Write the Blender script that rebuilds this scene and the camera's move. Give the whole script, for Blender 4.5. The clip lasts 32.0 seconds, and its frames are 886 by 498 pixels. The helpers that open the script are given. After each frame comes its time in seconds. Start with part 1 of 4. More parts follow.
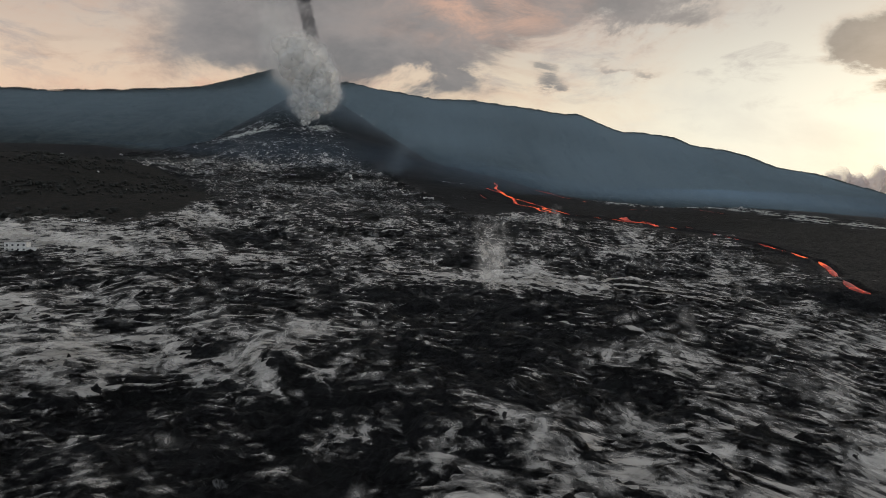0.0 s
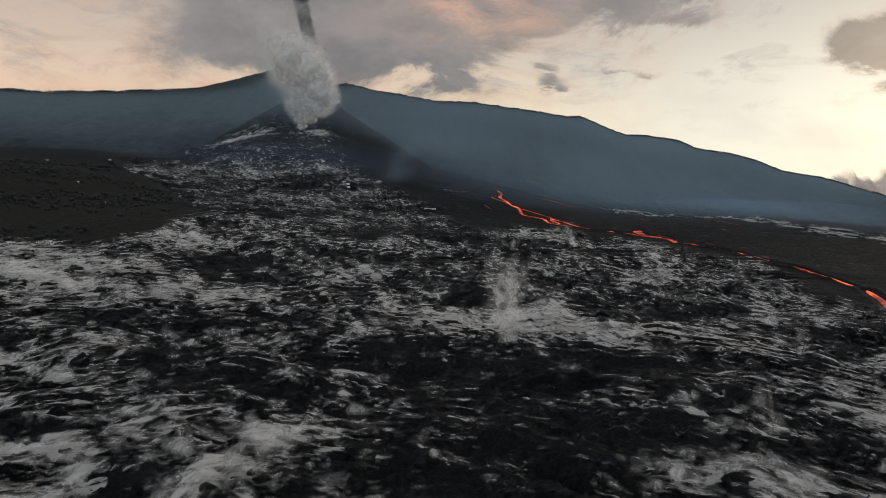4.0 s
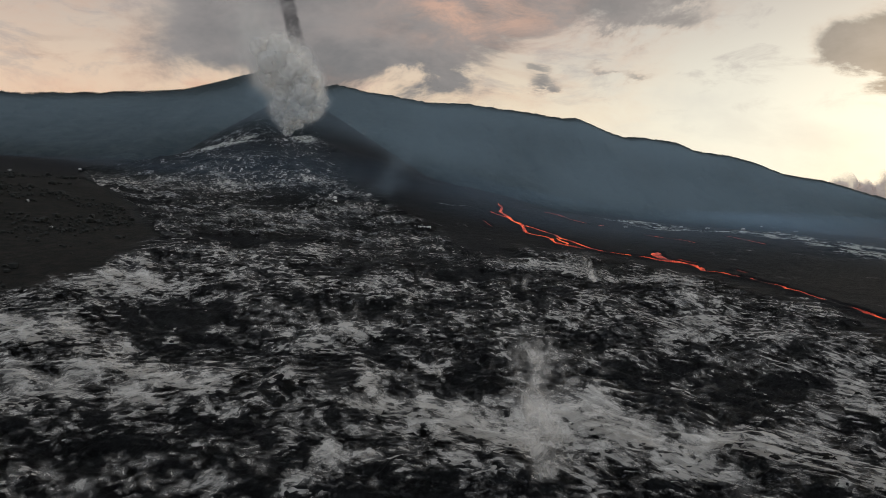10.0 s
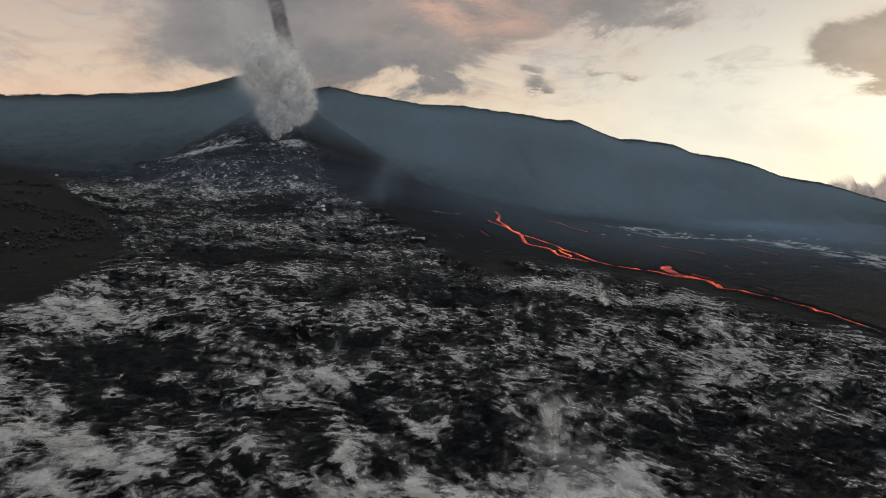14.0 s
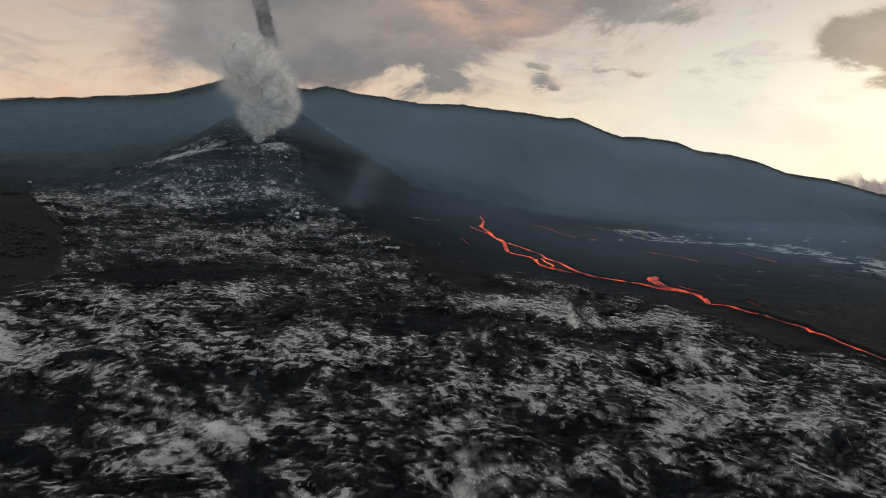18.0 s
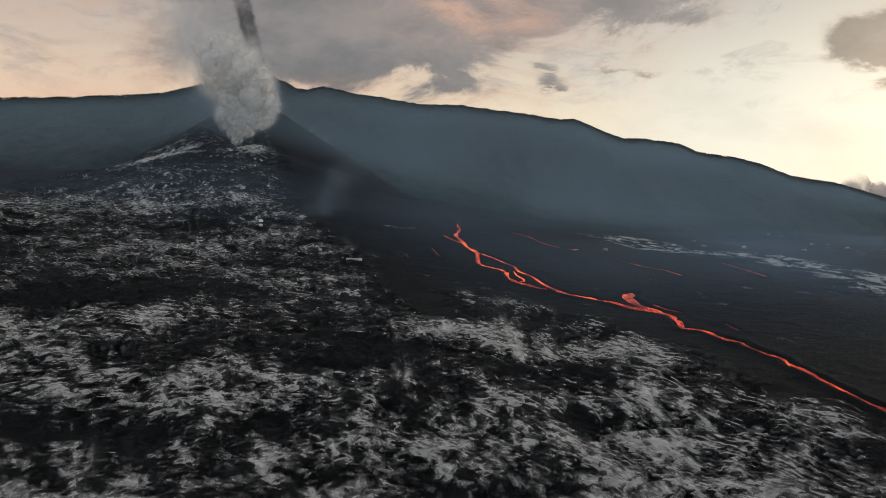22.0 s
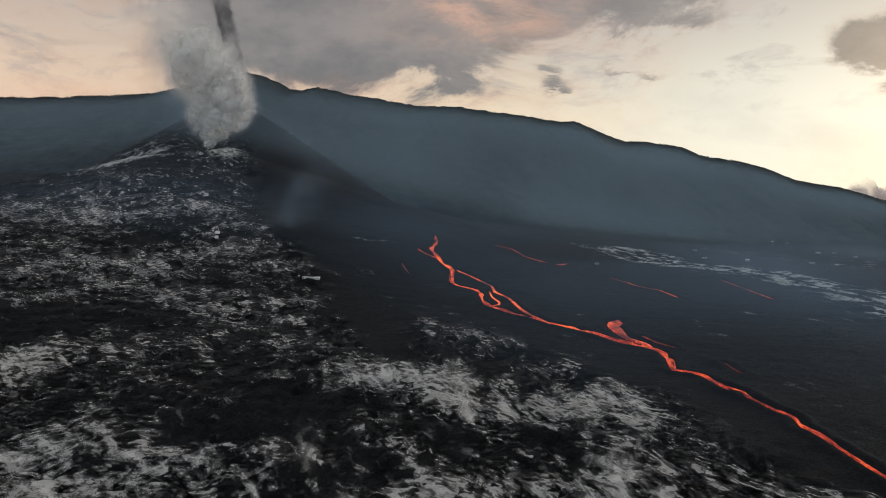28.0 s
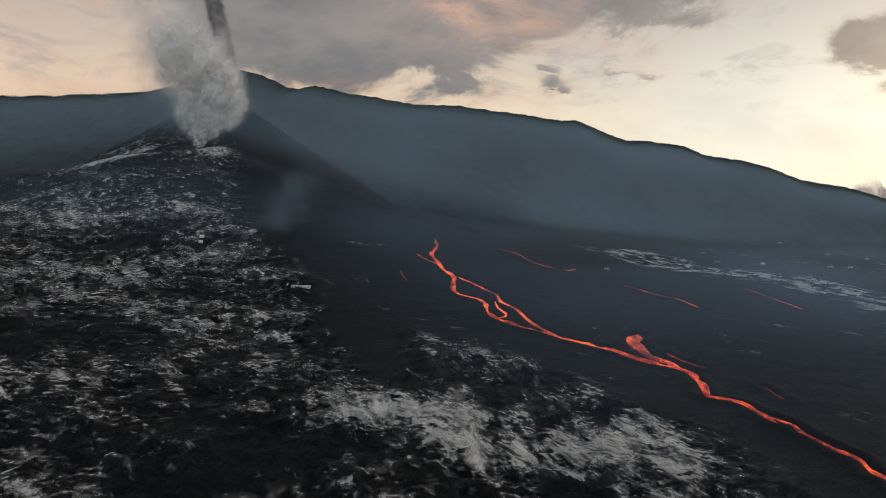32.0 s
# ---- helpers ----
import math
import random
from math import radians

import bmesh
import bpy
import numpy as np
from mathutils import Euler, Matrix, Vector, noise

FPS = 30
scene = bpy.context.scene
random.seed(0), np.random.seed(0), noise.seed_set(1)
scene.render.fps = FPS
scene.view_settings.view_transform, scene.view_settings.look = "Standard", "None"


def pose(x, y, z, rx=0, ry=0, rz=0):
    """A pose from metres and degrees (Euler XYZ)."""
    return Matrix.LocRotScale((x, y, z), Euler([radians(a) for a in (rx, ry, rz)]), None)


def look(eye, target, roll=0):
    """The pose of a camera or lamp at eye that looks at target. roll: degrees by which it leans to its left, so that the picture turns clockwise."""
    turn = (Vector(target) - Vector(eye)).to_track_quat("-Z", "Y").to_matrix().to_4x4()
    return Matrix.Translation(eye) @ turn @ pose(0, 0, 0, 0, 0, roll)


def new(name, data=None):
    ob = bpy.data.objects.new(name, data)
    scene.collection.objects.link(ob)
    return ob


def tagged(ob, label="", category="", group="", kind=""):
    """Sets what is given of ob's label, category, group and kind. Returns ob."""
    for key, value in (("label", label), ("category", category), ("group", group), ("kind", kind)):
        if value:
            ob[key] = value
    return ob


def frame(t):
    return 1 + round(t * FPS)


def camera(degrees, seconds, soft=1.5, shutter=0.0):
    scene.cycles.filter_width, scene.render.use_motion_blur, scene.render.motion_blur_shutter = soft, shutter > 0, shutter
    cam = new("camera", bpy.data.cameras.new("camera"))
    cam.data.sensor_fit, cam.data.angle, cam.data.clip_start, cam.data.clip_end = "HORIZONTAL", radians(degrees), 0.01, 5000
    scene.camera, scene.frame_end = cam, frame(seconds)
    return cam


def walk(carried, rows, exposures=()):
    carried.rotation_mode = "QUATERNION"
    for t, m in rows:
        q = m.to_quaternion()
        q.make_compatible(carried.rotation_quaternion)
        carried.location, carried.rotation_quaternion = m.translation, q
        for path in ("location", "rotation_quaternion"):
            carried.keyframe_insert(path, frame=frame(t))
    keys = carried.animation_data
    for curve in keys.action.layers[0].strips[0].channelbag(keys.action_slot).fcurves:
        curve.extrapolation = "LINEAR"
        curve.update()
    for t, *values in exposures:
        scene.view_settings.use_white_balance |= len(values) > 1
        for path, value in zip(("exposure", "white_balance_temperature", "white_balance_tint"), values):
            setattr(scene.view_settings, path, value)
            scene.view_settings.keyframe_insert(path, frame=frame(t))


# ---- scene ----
cam = camera(66.33, 32.0, soft=0.9)
scene.cycles.transparent_max_bounces = 96
EXPOSURES = [(0.0, 0.0), (32.0, 0.0)]
PATH = [
    (0, (-0.00, 0.00, 0.00), (-0.00, 999.96, -8.73), 0.199),
    (1, (-1.00, 14.39, 4.40), (-2.48, 1014.36, -2.93), 0.248),
    (2, (-1.86, 28.66, 8.76), (-3.64, 1028.64, 2.29), 0.279),
    (3, (-2.56, 42.76, 13.30), (-3.17, 1042.74, 6.67), 0.288),
    (3.5, (-2.84, 49.75, 15.79), (-3.48, 1049.72, 8.73), 0.279),
    (5.5, (-3.66, 77.72, 26.31), (-1.41, 1077.66, 15.85), 0.221),
    (6, (-3.87, 85.10, 28.82), (-1.15, 1085.04, 18.19), 0.221),
    (7, (-4.33, 100.76, 33.41), (-0.95, 1100.70, 22.88), 0.244),
    (8, (-5.05, 116.73, 37.80), (0.45, 1116.66, 27.66), 0.237),
    (9, (-6.25, 132.50, 42.25), (2.45, 1132.42, 32.67), 0.192),
    (10, (-7.47, 148.04, 46.16), (2.79, 1147.96, 38.89), 0.163),
    (11, (-8.70, 163.02, 49.32), (3.87, 1162.93, 43.56), 0.150),
    (12, (-9.68, 177.19, 51.99), (5.82, 1177.05, 46.03), 0.158),
    (13, (-9.14, 190.79, 55.37), (9.32, 1190.60, 48.72), 0.144),
    (14, (-7.20, 203.36, 59.39), (11.23, 1203.18, 54.25), -0.001),
    (14.5, (-4.44, 209.22, 61.19), (13.70, 1209.04, 56.87), -0.090),
    (16.5, (12.96, 231.45, 67.57), (25.02, 1231.37, 63.06), -0.457),
    (17, (18.22, 237.16, 69.13), (28.38, 1237.10, 64.22), -0.496),
    (18, (30.19, 248.98, 72.23), (38.43, 1248.92, 64.94), -0.459),
    (19, (42.56, 261.22, 75.31), (49.14, 1261.16, 66.02), -0.373),
    (20, (54.26, 273.70, 78.37), (58.10, 1273.65, 68.69), -0.320),
    (21, (65.39, 286.16, 81.51), (65.44, 1286.13, 73.19), -0.255),
    (22, (76.11, 298.16, 84.76), (74.35, 1298.14, 77.62), -0.205),
    (23, (86.54, 309.31, 88.28), (83.33, 1309.29, 82.72), -0.205),
    (24, (96.76, 320.86, 91.37), (93.60, 1320.85, 86.59), -0.210),
    (25, (105.62, 332.91, 93.48), (101.76, 1332.88, 87.66), -0.154),
    (25.5, (108.27, 339.33, 94.42), (103.59, 1339.30, 88.42), -0.117),
    (27.5, (111.01, 367.95, 98.95), (104.15, 1367.91, 94.17), 0.036),
    (28, (111.05, 375.05, 99.95), (104.46, 1375.02, 95.38), 0.055),
    (29, (110.47, 388.87, 101.56), (103.98, 1388.84, 97.29), 0.080),
    (30, (109.98, 402.31, 102.82), (103.37, 1402.28, 98.24), 0.094),
    (31, (109.33, 415.50, 104.11), (103.18, 1415.47, 99.49), 0.059),
    (32, (108.62, 428.60, 105.38), (103.59, 1428.58, 100.65), 0.006),
]
walk(cam, [(t, look(eye, target, roll)) for t, eye, target, roll in PATH], EXPOSURES)

# ---------------------------------------------------------------- sky and sun
SUN_AZIMUTH, SUN_ELEVATION = 48.0, 9.0      # degrees clockwise from straight ahead (+y), above the horizon


def link_nodes(tree, a, out, b, inp):
    tree.links.new(a.outputs[out], b.inputs[inp])


def math_node(tree, kind, a, b=None, c=None, clamp=False):
    n = tree.nodes.new("ShaderNodeMath")
    n.operation, n.use_clamp = kind, clamp
    for i, v in enumerate((a, b, c)):
        if v is None:
            continue
        if isinstance(v, (int, float)):
            n.inputs[i].default_value = v
        else:
            tree.links.new(v, n.inputs[i])
    return n.outputs[0]


def mix_colour(tree, fac, a, b):
    n = tree.nodes.new("ShaderNodeMix")
    n.data_type = "RGBA"
    for slot, v in ((n.inputs["Factor"], fac), (n.inputs[6], a), (n.inputs[7], b)):
        if isinstance(v, (int, float)):
            slot.default_value = v
        elif isinstance(v, tuple):
            slot.default_value = (*v, 1.0)
        else:
            tree.links.new(v, slot)
    return n.outputs[2]


def span(tree, v, lo, hi, a=0.0, b=1.0):
    n = tree.nodes.new("ShaderNodeMapRange")
    n.interpolation_type = "SMOOTHSTEP"
    tree.links.new(v, n.inputs[0])
    n.inputs[1].default_value, n.inputs[2].default_value = lo, hi
    n.inputs[3].default_value, n.inputs[4].default_value = a, b
    return n.outputs[0]


def noise_node(tree, vector, scale, detail=5.0, rough=0.55, warp=0.0, stretch=None, shift=(0, 0, 0), turn=0.0):
    if stretch or turn or any(shift):
        m = tree.nodes.new("ShaderNodeMapping")
        m.inputs["Scale"].default_value = stretch or (1, 1, 1)
        m.inputs["Location"].default_value = shift
        m.inputs["Rotation"].default_value = (0, 0, turn)
        tree.links.new(vector, m.inputs[0])
        vector = m.outputs[0]
    n = tree.nodes.new("ShaderNodeTexNoise")
    n.inputs["Scale"].default_value, n.inputs["Detail"].default_value = scale, detail
    n.inputs["Roughness"].default_value, n.inputs["Distortion"].default_value = rough, warp
    tree.links.new(vector, n.inputs["Vector"])
    return n.outputs[0]


def build_world():
    world = bpy.data.worlds.new("dawn_sky")
    world.use_nodes = True
    scene.world = world
    tree = world.node_tree
    tree.nodes.clear()
    out = tree.nodes.new("ShaderNodeOutputWorld")
    back = tree.nodes.new("ShaderNodeBackground")
    tree.links.new(back.outputs[0], out.inputs[0])
    place = tree.nodes.new("ShaderNodeTexCoord").outputs["Generated"]
    sep = tree.nodes.new("ShaderNodeSeparateXYZ")
    tree.links.new(place, sep.inputs[0])
    x, y, z = sep.outputs
    sky = tree.nodes.new("ShaderNodeTexSky")
    sky.sky_type, sky.sun_disc = "NISHITA", False
    sky.sun_elevation, sky.sun_rotation = radians(SUN_ELEVATION), radians(SUN_AZIMUTH)
    sky.dust_density = 3.0
    clear = mix_colour(tree, 0.987, sky.outputs[0], (0, 0, 0))
    # frontal plane of the sky: east over depth, height over depth, both stirred a little
    deep = math_node(tree, "MAXIMUM", y, 0.12)
    stir = noise_node(tree, place, 5.0, 8, 0.62, 0.4, (1.0, 1.0, 2.2), (0.3, 0.1, 0.7))
    stir2 = noise_node(tree, place, 3.0, 7, 0.6, 0.3, (1.0, 1.0, 1.8), (2.3, 1.1, 0.2))
    u = math_node(tree, "ADD", math_node(tree, "DIVIDE", x, deep), math_node(tree, "MULTIPLY_ADD", stir2, 0.34, -0.17))
    v = math_node(tree, "ADD", math_node(tree, "DIVIDE", z, deep), math_node(tree, "MULTIPLY_ADD", stir, 0.20, -0.10))

    def mass(u0, v0, a, b):
        """A soft heap of cloud round a direction."""
        du = math_node(tree, "DIVIDE", math_node(tree, "SUBTRACT", u, u0), a)
        dv = math_node(tree, "DIVIDE", math_node(tree, "SUBTRACT", v, v0), b)
        r = math_node(tree, "ADD", math_node(tree, "MULTIPLY", du, du), math_node(tree, "MULTIPLY", dv, dv))
        return math_node(tree, "EXPONENT", math_node(tree, "MULTIPLY", r, -1.0))

    # thin lit veil: peach away from the sun, pale yellow towards it, duller overhead
    shred = noise_node(tree, place, 11.0, 8, 0.66, 0.5, (1.0, 1.0, 2.6), (0.9, 0.4, 0.1))
    veil = mix_colour(tree, span(tree, u, -0.75, 0.05), (0.82, 0.60, 0.43), (0.84, 0.67, 0.47))
    veil = mix_colour(tree, span(tree, u, -0.05, 0.50), veil, (0.80, 0.79, 0.68))
    veil = mix_colour(tree, span(tree, z, 0.15, 0.36, 0.0, 0.9), veil, (0.44, 0.40, 0.37))
    veil = mix_colour(tree, math_node(tree, "MULTIPLY", span(tree, stir, 0.45, 0.68, 0.0, 0.6), span(tree, u, 0.45, 0.1)), veil, (0.62, 0.40, 0.29))
    veil = mix_colour(tree, span(tree, stir2, 0.48, 0.72, 0.0, 0.35), veil, (0.45, 0.42, 0.41))
    veil = mix_colour(tree, math_node(tree, "MULTIPLY", span(tree, shred, 0.50, 0.70, 0.0, 0.55), span(tree, z, 0.12, 0.26)), veil, (0.34, 0.31, 0.31))
    # grey cloud banks
    amount = math_node(tree, "MULTIPLY", mass(-0.17, 0.375, 0.28, 0.135), 1.35)
    for heap, weight in ((mass(0.02, 0.335, 0.17, 0.045), 0.9), (mass(-0.15, 0.275, 0.16, 0.05), 1.0), (mass(0.66, 0.305, 0.08, 0.045), 3.2), (mass(-0.02, 0.255, 0.05, 0.02), 0.45),
                         (mass(0.24, 0.36, 0.14, 0.035), 1.1), (mass(-0.62, 0.29, 0.10, 0.02), 0.4), (mass(0.17, 0.245, 0.035, 0.012), 0.6), (mass(0.28, 0.262, 0.04, 0.012), 0.5)):
        amount = math_node(tree, "MULTIPLY_ADD", heap, weight, amount)
    amount = math_node(tree, "ADD", amount, math_node(tree, "MULTIPLY_ADD", stir, 0.9, -0.45))
    front = span(tree, y, 0.15, 0.55)
    rest = span(tree, stir2, 0.45, 0.62)
    cover = math_node(tree, "MULTIPLY", span(tree, amount, 0.22, 0.85), front)
    cover = math_node(tree, "MAXIMUM", cover, math_node(tree, "MULTIPLY", rest, math_node(tree, "SUBTRACT", 1.0, front)))
    lump = noise_node(tree, place, 7.0, 6, 0.6, 0.2, (1.0, 1.0, 2.0))
    grey = mix_colour(tree, span(tree, lump, 0.32, 0.7), (0.155, 0.150, 0.150), (0.27, 0.245, 0.235))
    grey = mix_colour(tree, span(tree, amount, 0.62, 0.36, 0.0, 0.55), grey, (0.62, 0.40, 0.29))
    tint = mix_colour(tree, cover, veil, grey)
    glow = math_node(tree, "MULTIPLY", math_node(tree, "ADD", mass(0.08, 0.345, 0.13, 0.05), mass(-0.42, 0.205, 0.30, 0.025)), span(tree, shred, 0.35, 0.62, 0.15, 0.75))
    tint = mix_colour(tree, math_node(tree, "MULTIPLY", glow, front), tint, (0.72, 0.42, 0.29))
    # away from the dawn the overcast is cool and even
    cool = mix_colour(tree, rest, (0.54, 0.58, 0.63), (0.38, 0.40, 0.43))
    tint = mix_colour(tree, math_node(tree, "MAXIMUM", span(tree, y, 0.45, 0.0), span(tree, z, 0.34, 0.62)), tint, cool)
    add = tree.nodes.new("ShaderNodeMix")
    add.data_type, add.blend_type = "RGBA", "ADD"
    add.inputs["Factor"].default_value = 1.0
    tree.links.new(tint, add.inputs[6])
    tree.links.new(clear, add.inputs[7])
    tree.links.new(add.outputs[2], back.inputs[0])
    back.inputs[1].default_value = 1.0


build_world()
sun = new("sun", bpy.data.lights.new("sun", "SUN"))
sun.data.energy, sun.data.angle, sun.data.color = 0.5, radians(14), (1.0, 0.90, 0.76)
_a, _e = radians(SUN_AZIMUTH), radians(SUN_ELEVATION)
sun.matrix_world = look((0, 0, 900), (-math.sin(_a) * math.cos(_e) * 100, -math.cos(_a) * math.cos(_e) * 100, 900 - math.sin(_e) * 100))


# ---------------------------------------------------------------- materials
def fresh(name):
    m = bpy.data.materials.new(name)
    m.use_nodes = True
    tree = m.node_tree
    shader = tree.nodes["Principled BSDF"]
    place = tree.nodes.new("ShaderNodeTexCoord").outputs["Object"]
    return m, tree, shader, place


def relief(tree, shader, height, strength, distance):
    b = tree.nodes.new("ShaderNodeBump")
    b.inputs["Strength"].default_value, b.inputs["Distance"].default_value = strength, distance
    tree.links.new(height, b.inputs["Height"])
    tree.links.new(b.outputs[0], shader.inputs["Normal"])


def zone(tree, name):
    n = tree.nodes.new("ShaderNodeAttribute")
    n.attribute_name = name
    return n.outputs["Fac"]


def threads(tree, vector, scale, sharp, stretch, move, turn=0.0):
    """Thin bright lines where a noise crosses its middle."""
    n = noise_node(tree, vector, scale, 5, 0.62, 0.7, stretch, move, turn)
    gap = math_node(tree, "ABSOLUTE", math_node(tree, "SUBTRACT", n, 0.5))
    return math_node(tree, "SUBTRACT", 1.0, math_node(tree, "MULTIPLY", gap, sharp), clamp=True)


def wisps(tree, flow, place):
    """A field of fine threads drawn out along the flow, about 1.3 in the mean."""
    total = math_node(tree, "MULTIPLY", noise_node(tree, flow, 0.085, 9, 0.72, 0.8, (0.6, 1.0, 1.0)), 1.6)
    for vector, scale, stretch, move, turn, weight in ((flow, 0.045, (0.5, 1.0, 1.0), (40, 11, 0), 0.25, 0.26), (place, 0.11, (0.6, 1.25, 1.0), (7, 3, 0), 0.5, 0.30),
                                                       (flow, 0.30, (0.5, 1.0, 1.0), (4, 31, 0), -0.4, 0.32), (flow, 0.8, (0.5, 1.0, 1.0), (9, 1, 0), 0.8, 0.16)):
        total = math_node(tree, "MULTIPLY_ADD", threads(tree, vector, scale, 5.5, stretch, move, turn), weight, total)
    return total


def billows(tree, flow, place, shift):
    """Torn cottony drifts in loose clumps, about 1.45 in the mean."""
    moved = lambda a, b: (a + shift[0], b + shift[1], 0)
    total = math_node(tree, "MULTIPLY", noise_node(tree, place, 0.03, 3, 0.5, 0.4, (1.0, 1.3, 1.0), moved(3, 8)), 0.40)
    near, far = (noise_node(tree, flow, scale, 7, rough, 0.8, (0.68, 1.0, 1.0), moved(0, 0)) for scale, rough in ((0.095, 0.60), (0.12, 0.63)))
    body = math_node(tree, "ADD", near, math_node(tree, "MULTIPLY", math_node(tree, "SUBTRACT", far, near), zone(tree, "fine")))
    total = math_node(tree, "MULTIPLY_ADD", body, 1.5, total)
    total = math_node(tree, "MULTIPLY_ADD", noise_node(tree, place, 0.16, 7, 0.60, 1.0, (0.9, 0.8, 1.0), moved(14, 5), 0.3), 1.0, total)
    return math_node(tree, "MULTIPLY_ADD", threads(tree, flow, 0.10, 4.5, (0.4, 1.0, 1.0), moved(4, 31), -0.1), 0.17, total)


def vapour_shader(tree, tone, veil, through_share):
    """Diffuse and translucent scattering, thinned by the veil."""
    tree.nodes.remove(tree.nodes["Principled BSDF"])
    front, back, clear = (tree.nodes.new("ShaderNodeBsdf" + kind) for kind in ("Diffuse", "Translucent", "Transparent"))
    for n in (front, back):
        n.inputs["Color"].default_value = (*tone, 1)
    mix, thin = tree.nodes.new("ShaderNodeMixShader"), tree.nodes.new("ShaderNodeMixShader")
    mix.inputs[0].default_value = through_share
    tree.links.new(front.outputs[0], mix.inputs[1])
    tree.links.new(back.outputs[0], mix.inputs[2])
    tree.links.new(veil, thin.inputs[0])
    tree.links.new(clear.outputs[0], thin.inputs[1])
    tree.links.new(mix.outputs[0], thin.inputs[2])
    tree.links.new(thin.outputs[0], tree.nodes["Material Output"].inputs["Surface"])


def field_steam_material(name, tone, lo, hi, thick):
    """Ground-hugging vapour with ragged, drawn-out edges, thinner with its height."""
    m, tree, shader, place = fresh(name)
    flow = tree.nodes.new("ShaderNodeAttribute")
    flow.attribute_name = "flow"
    total = billows(tree, flow.outputs["Vector"], place, (0, 0, 0))
    total = math_node(tree, "MULTIPLY_ADD", zone(tree, "steam"), 0.55, total)
    total = math_node(tree, "MULTIPLY_ADD", zone(tree, "lift"), -0.028, total)
    veil = math_node(tree, "MULTIPLY", span(tree, total, lo, hi), span(tree, zone(tree, "steam"), 0.0, 0.15))
    vapour_shader(tree, tone, math_node(tree, "MULTIPLY", veil, thick), 0.3)
    return m


def ground_material():
    m, tree, shader, place = fresh("volcanic_ground")
    flow = tree.nodes.new("ShaderNodeAttribute")
    flow.attribute_name = "flow"
    flow = flow.outputs["Vector"]
    grit = noise_node(tree, place, 3.2, 5, 0.65)
    fine = noise_node(tree, place, 0.8, 7, 0.66)
    mid = noise_node(tree, place, 0.11, 7, 0.62, 0.4)
    wide = noise_node(tree, place, 0.012, 5, 0.55)
    rock = mix_colour(tree, span(tree, fine, 0.32, 0.75), (0.0035, 0.0037, 0.0042), (0.017, 0.0175, 0.019))
    rock = mix_colour(tree, span(tree, wide, 0.50, 0.75, 0.0, 0.5), rock, (0.0105, 0.0115, 0.013))
    # pale sulphate crust in threads drawn out along the flow
    total = wisps(tree, flow, place)
    total = math_node(tree, "MULTIPLY_ADD", zone(tree, "crust"), 0.80, total)
    total = math_node(tree, "MULTIPLY_ADD", fine, 0.5, total)
    mask = math_node(tree, "MULTIPLY", span(tree, total, 2.24, 2.68), span(tree, zone(tree, "crust"), 0.03, 0.16))
    crust = mix_colour(tree, span(tree, mid, 0.3, 0.7), (0.20, 0.20, 0.205), (0.36, 0.36, 0.355))
    crust = mix_colour(tree, span(tree, zone(tree, "crust"), 0.75, 0.95), crust, (0.50, 0.50, 0.455))
    ground = mix_colour(tree, mask, rock, crust)
    # scorched scrub and soil
    scrub = mix_colour(tree, span(tree, mid, 0.35, 0.7), (0.007, 0.0075, 0.006), (0.020, 0.0165, 0.013))
    ground = mix_colour(tree, zone(tree, "scrub"), ground, scrub)
    # pine forest on the far ridge
    stand = noise_node(tree, place, 0.02, 8, 0.65, 0.2)
    forest = mix_colour(tree, span(tree, stand, 0.35, 0.7), (0.024, 0.033, 0.036), (0.042, 0.052, 0.052))
    ground = mix_colour(tree, zone(tree, "forest"), ground, forest)
    # black cinders of the cone
    cinder = mix_colour(tree, span(tree, mid, 0.3, 0.75), (0.009, 0.011, 0.016), (0.017, 0.020, 0.027))
    ground = mix_colour(tree, zone(tree, "cinder"), ground, cinder)
    tree.links.new(ground, shader.inputs["Base Color"])
    shader.inputs["Roughness"].default_value = 0.95
    shader.inputs["Specular IOR Level"].default_value = 0.12
    height = math_node(tree, "MULTIPLY_ADD", mid, 3.0, math_node(tree, "MULTIPLY_ADD", grit, 0.4, fine))
    relief(tree, shader, height, 1.0, 1.0)
    return m


def steam_material(name, tone, thick, scale, lo, hi, attribute="", through_share=0.0, detail=8.0):
    """Soft vapour: a scattering skin with holes where the vapour thins."""
    m, tree, shader, place = fresh(name)
    wisp = noise_node(tree, place, scale, detail, 0.62, 0.8)
    grade = noise_node(tree, place, scale * 0.35, 4, 0.5, 0.3)
    veil = math_node(tree, "MULTIPLY", span(tree, wisp, lo, hi), span(tree, grade, 0.25, 0.65))
    if lo < 0:
        veil = zone(tree, attribute)
    elif attribute:
        veil = math_node(tree, "MULTIPLY", veil, zone(tree, attribute))
    veil = math_node(tree, "MULTIPLY", veil, thick, clamp=True)
    vapour_shader(tree, tone, veil, through_share)
    return m


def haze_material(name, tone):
    """Thin even veil with slow drifts in it, for low smoke and imitated aerial haze."""
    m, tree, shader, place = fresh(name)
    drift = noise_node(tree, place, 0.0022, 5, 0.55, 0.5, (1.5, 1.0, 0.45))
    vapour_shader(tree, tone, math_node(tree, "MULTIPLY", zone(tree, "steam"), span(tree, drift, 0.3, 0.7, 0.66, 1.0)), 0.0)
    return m


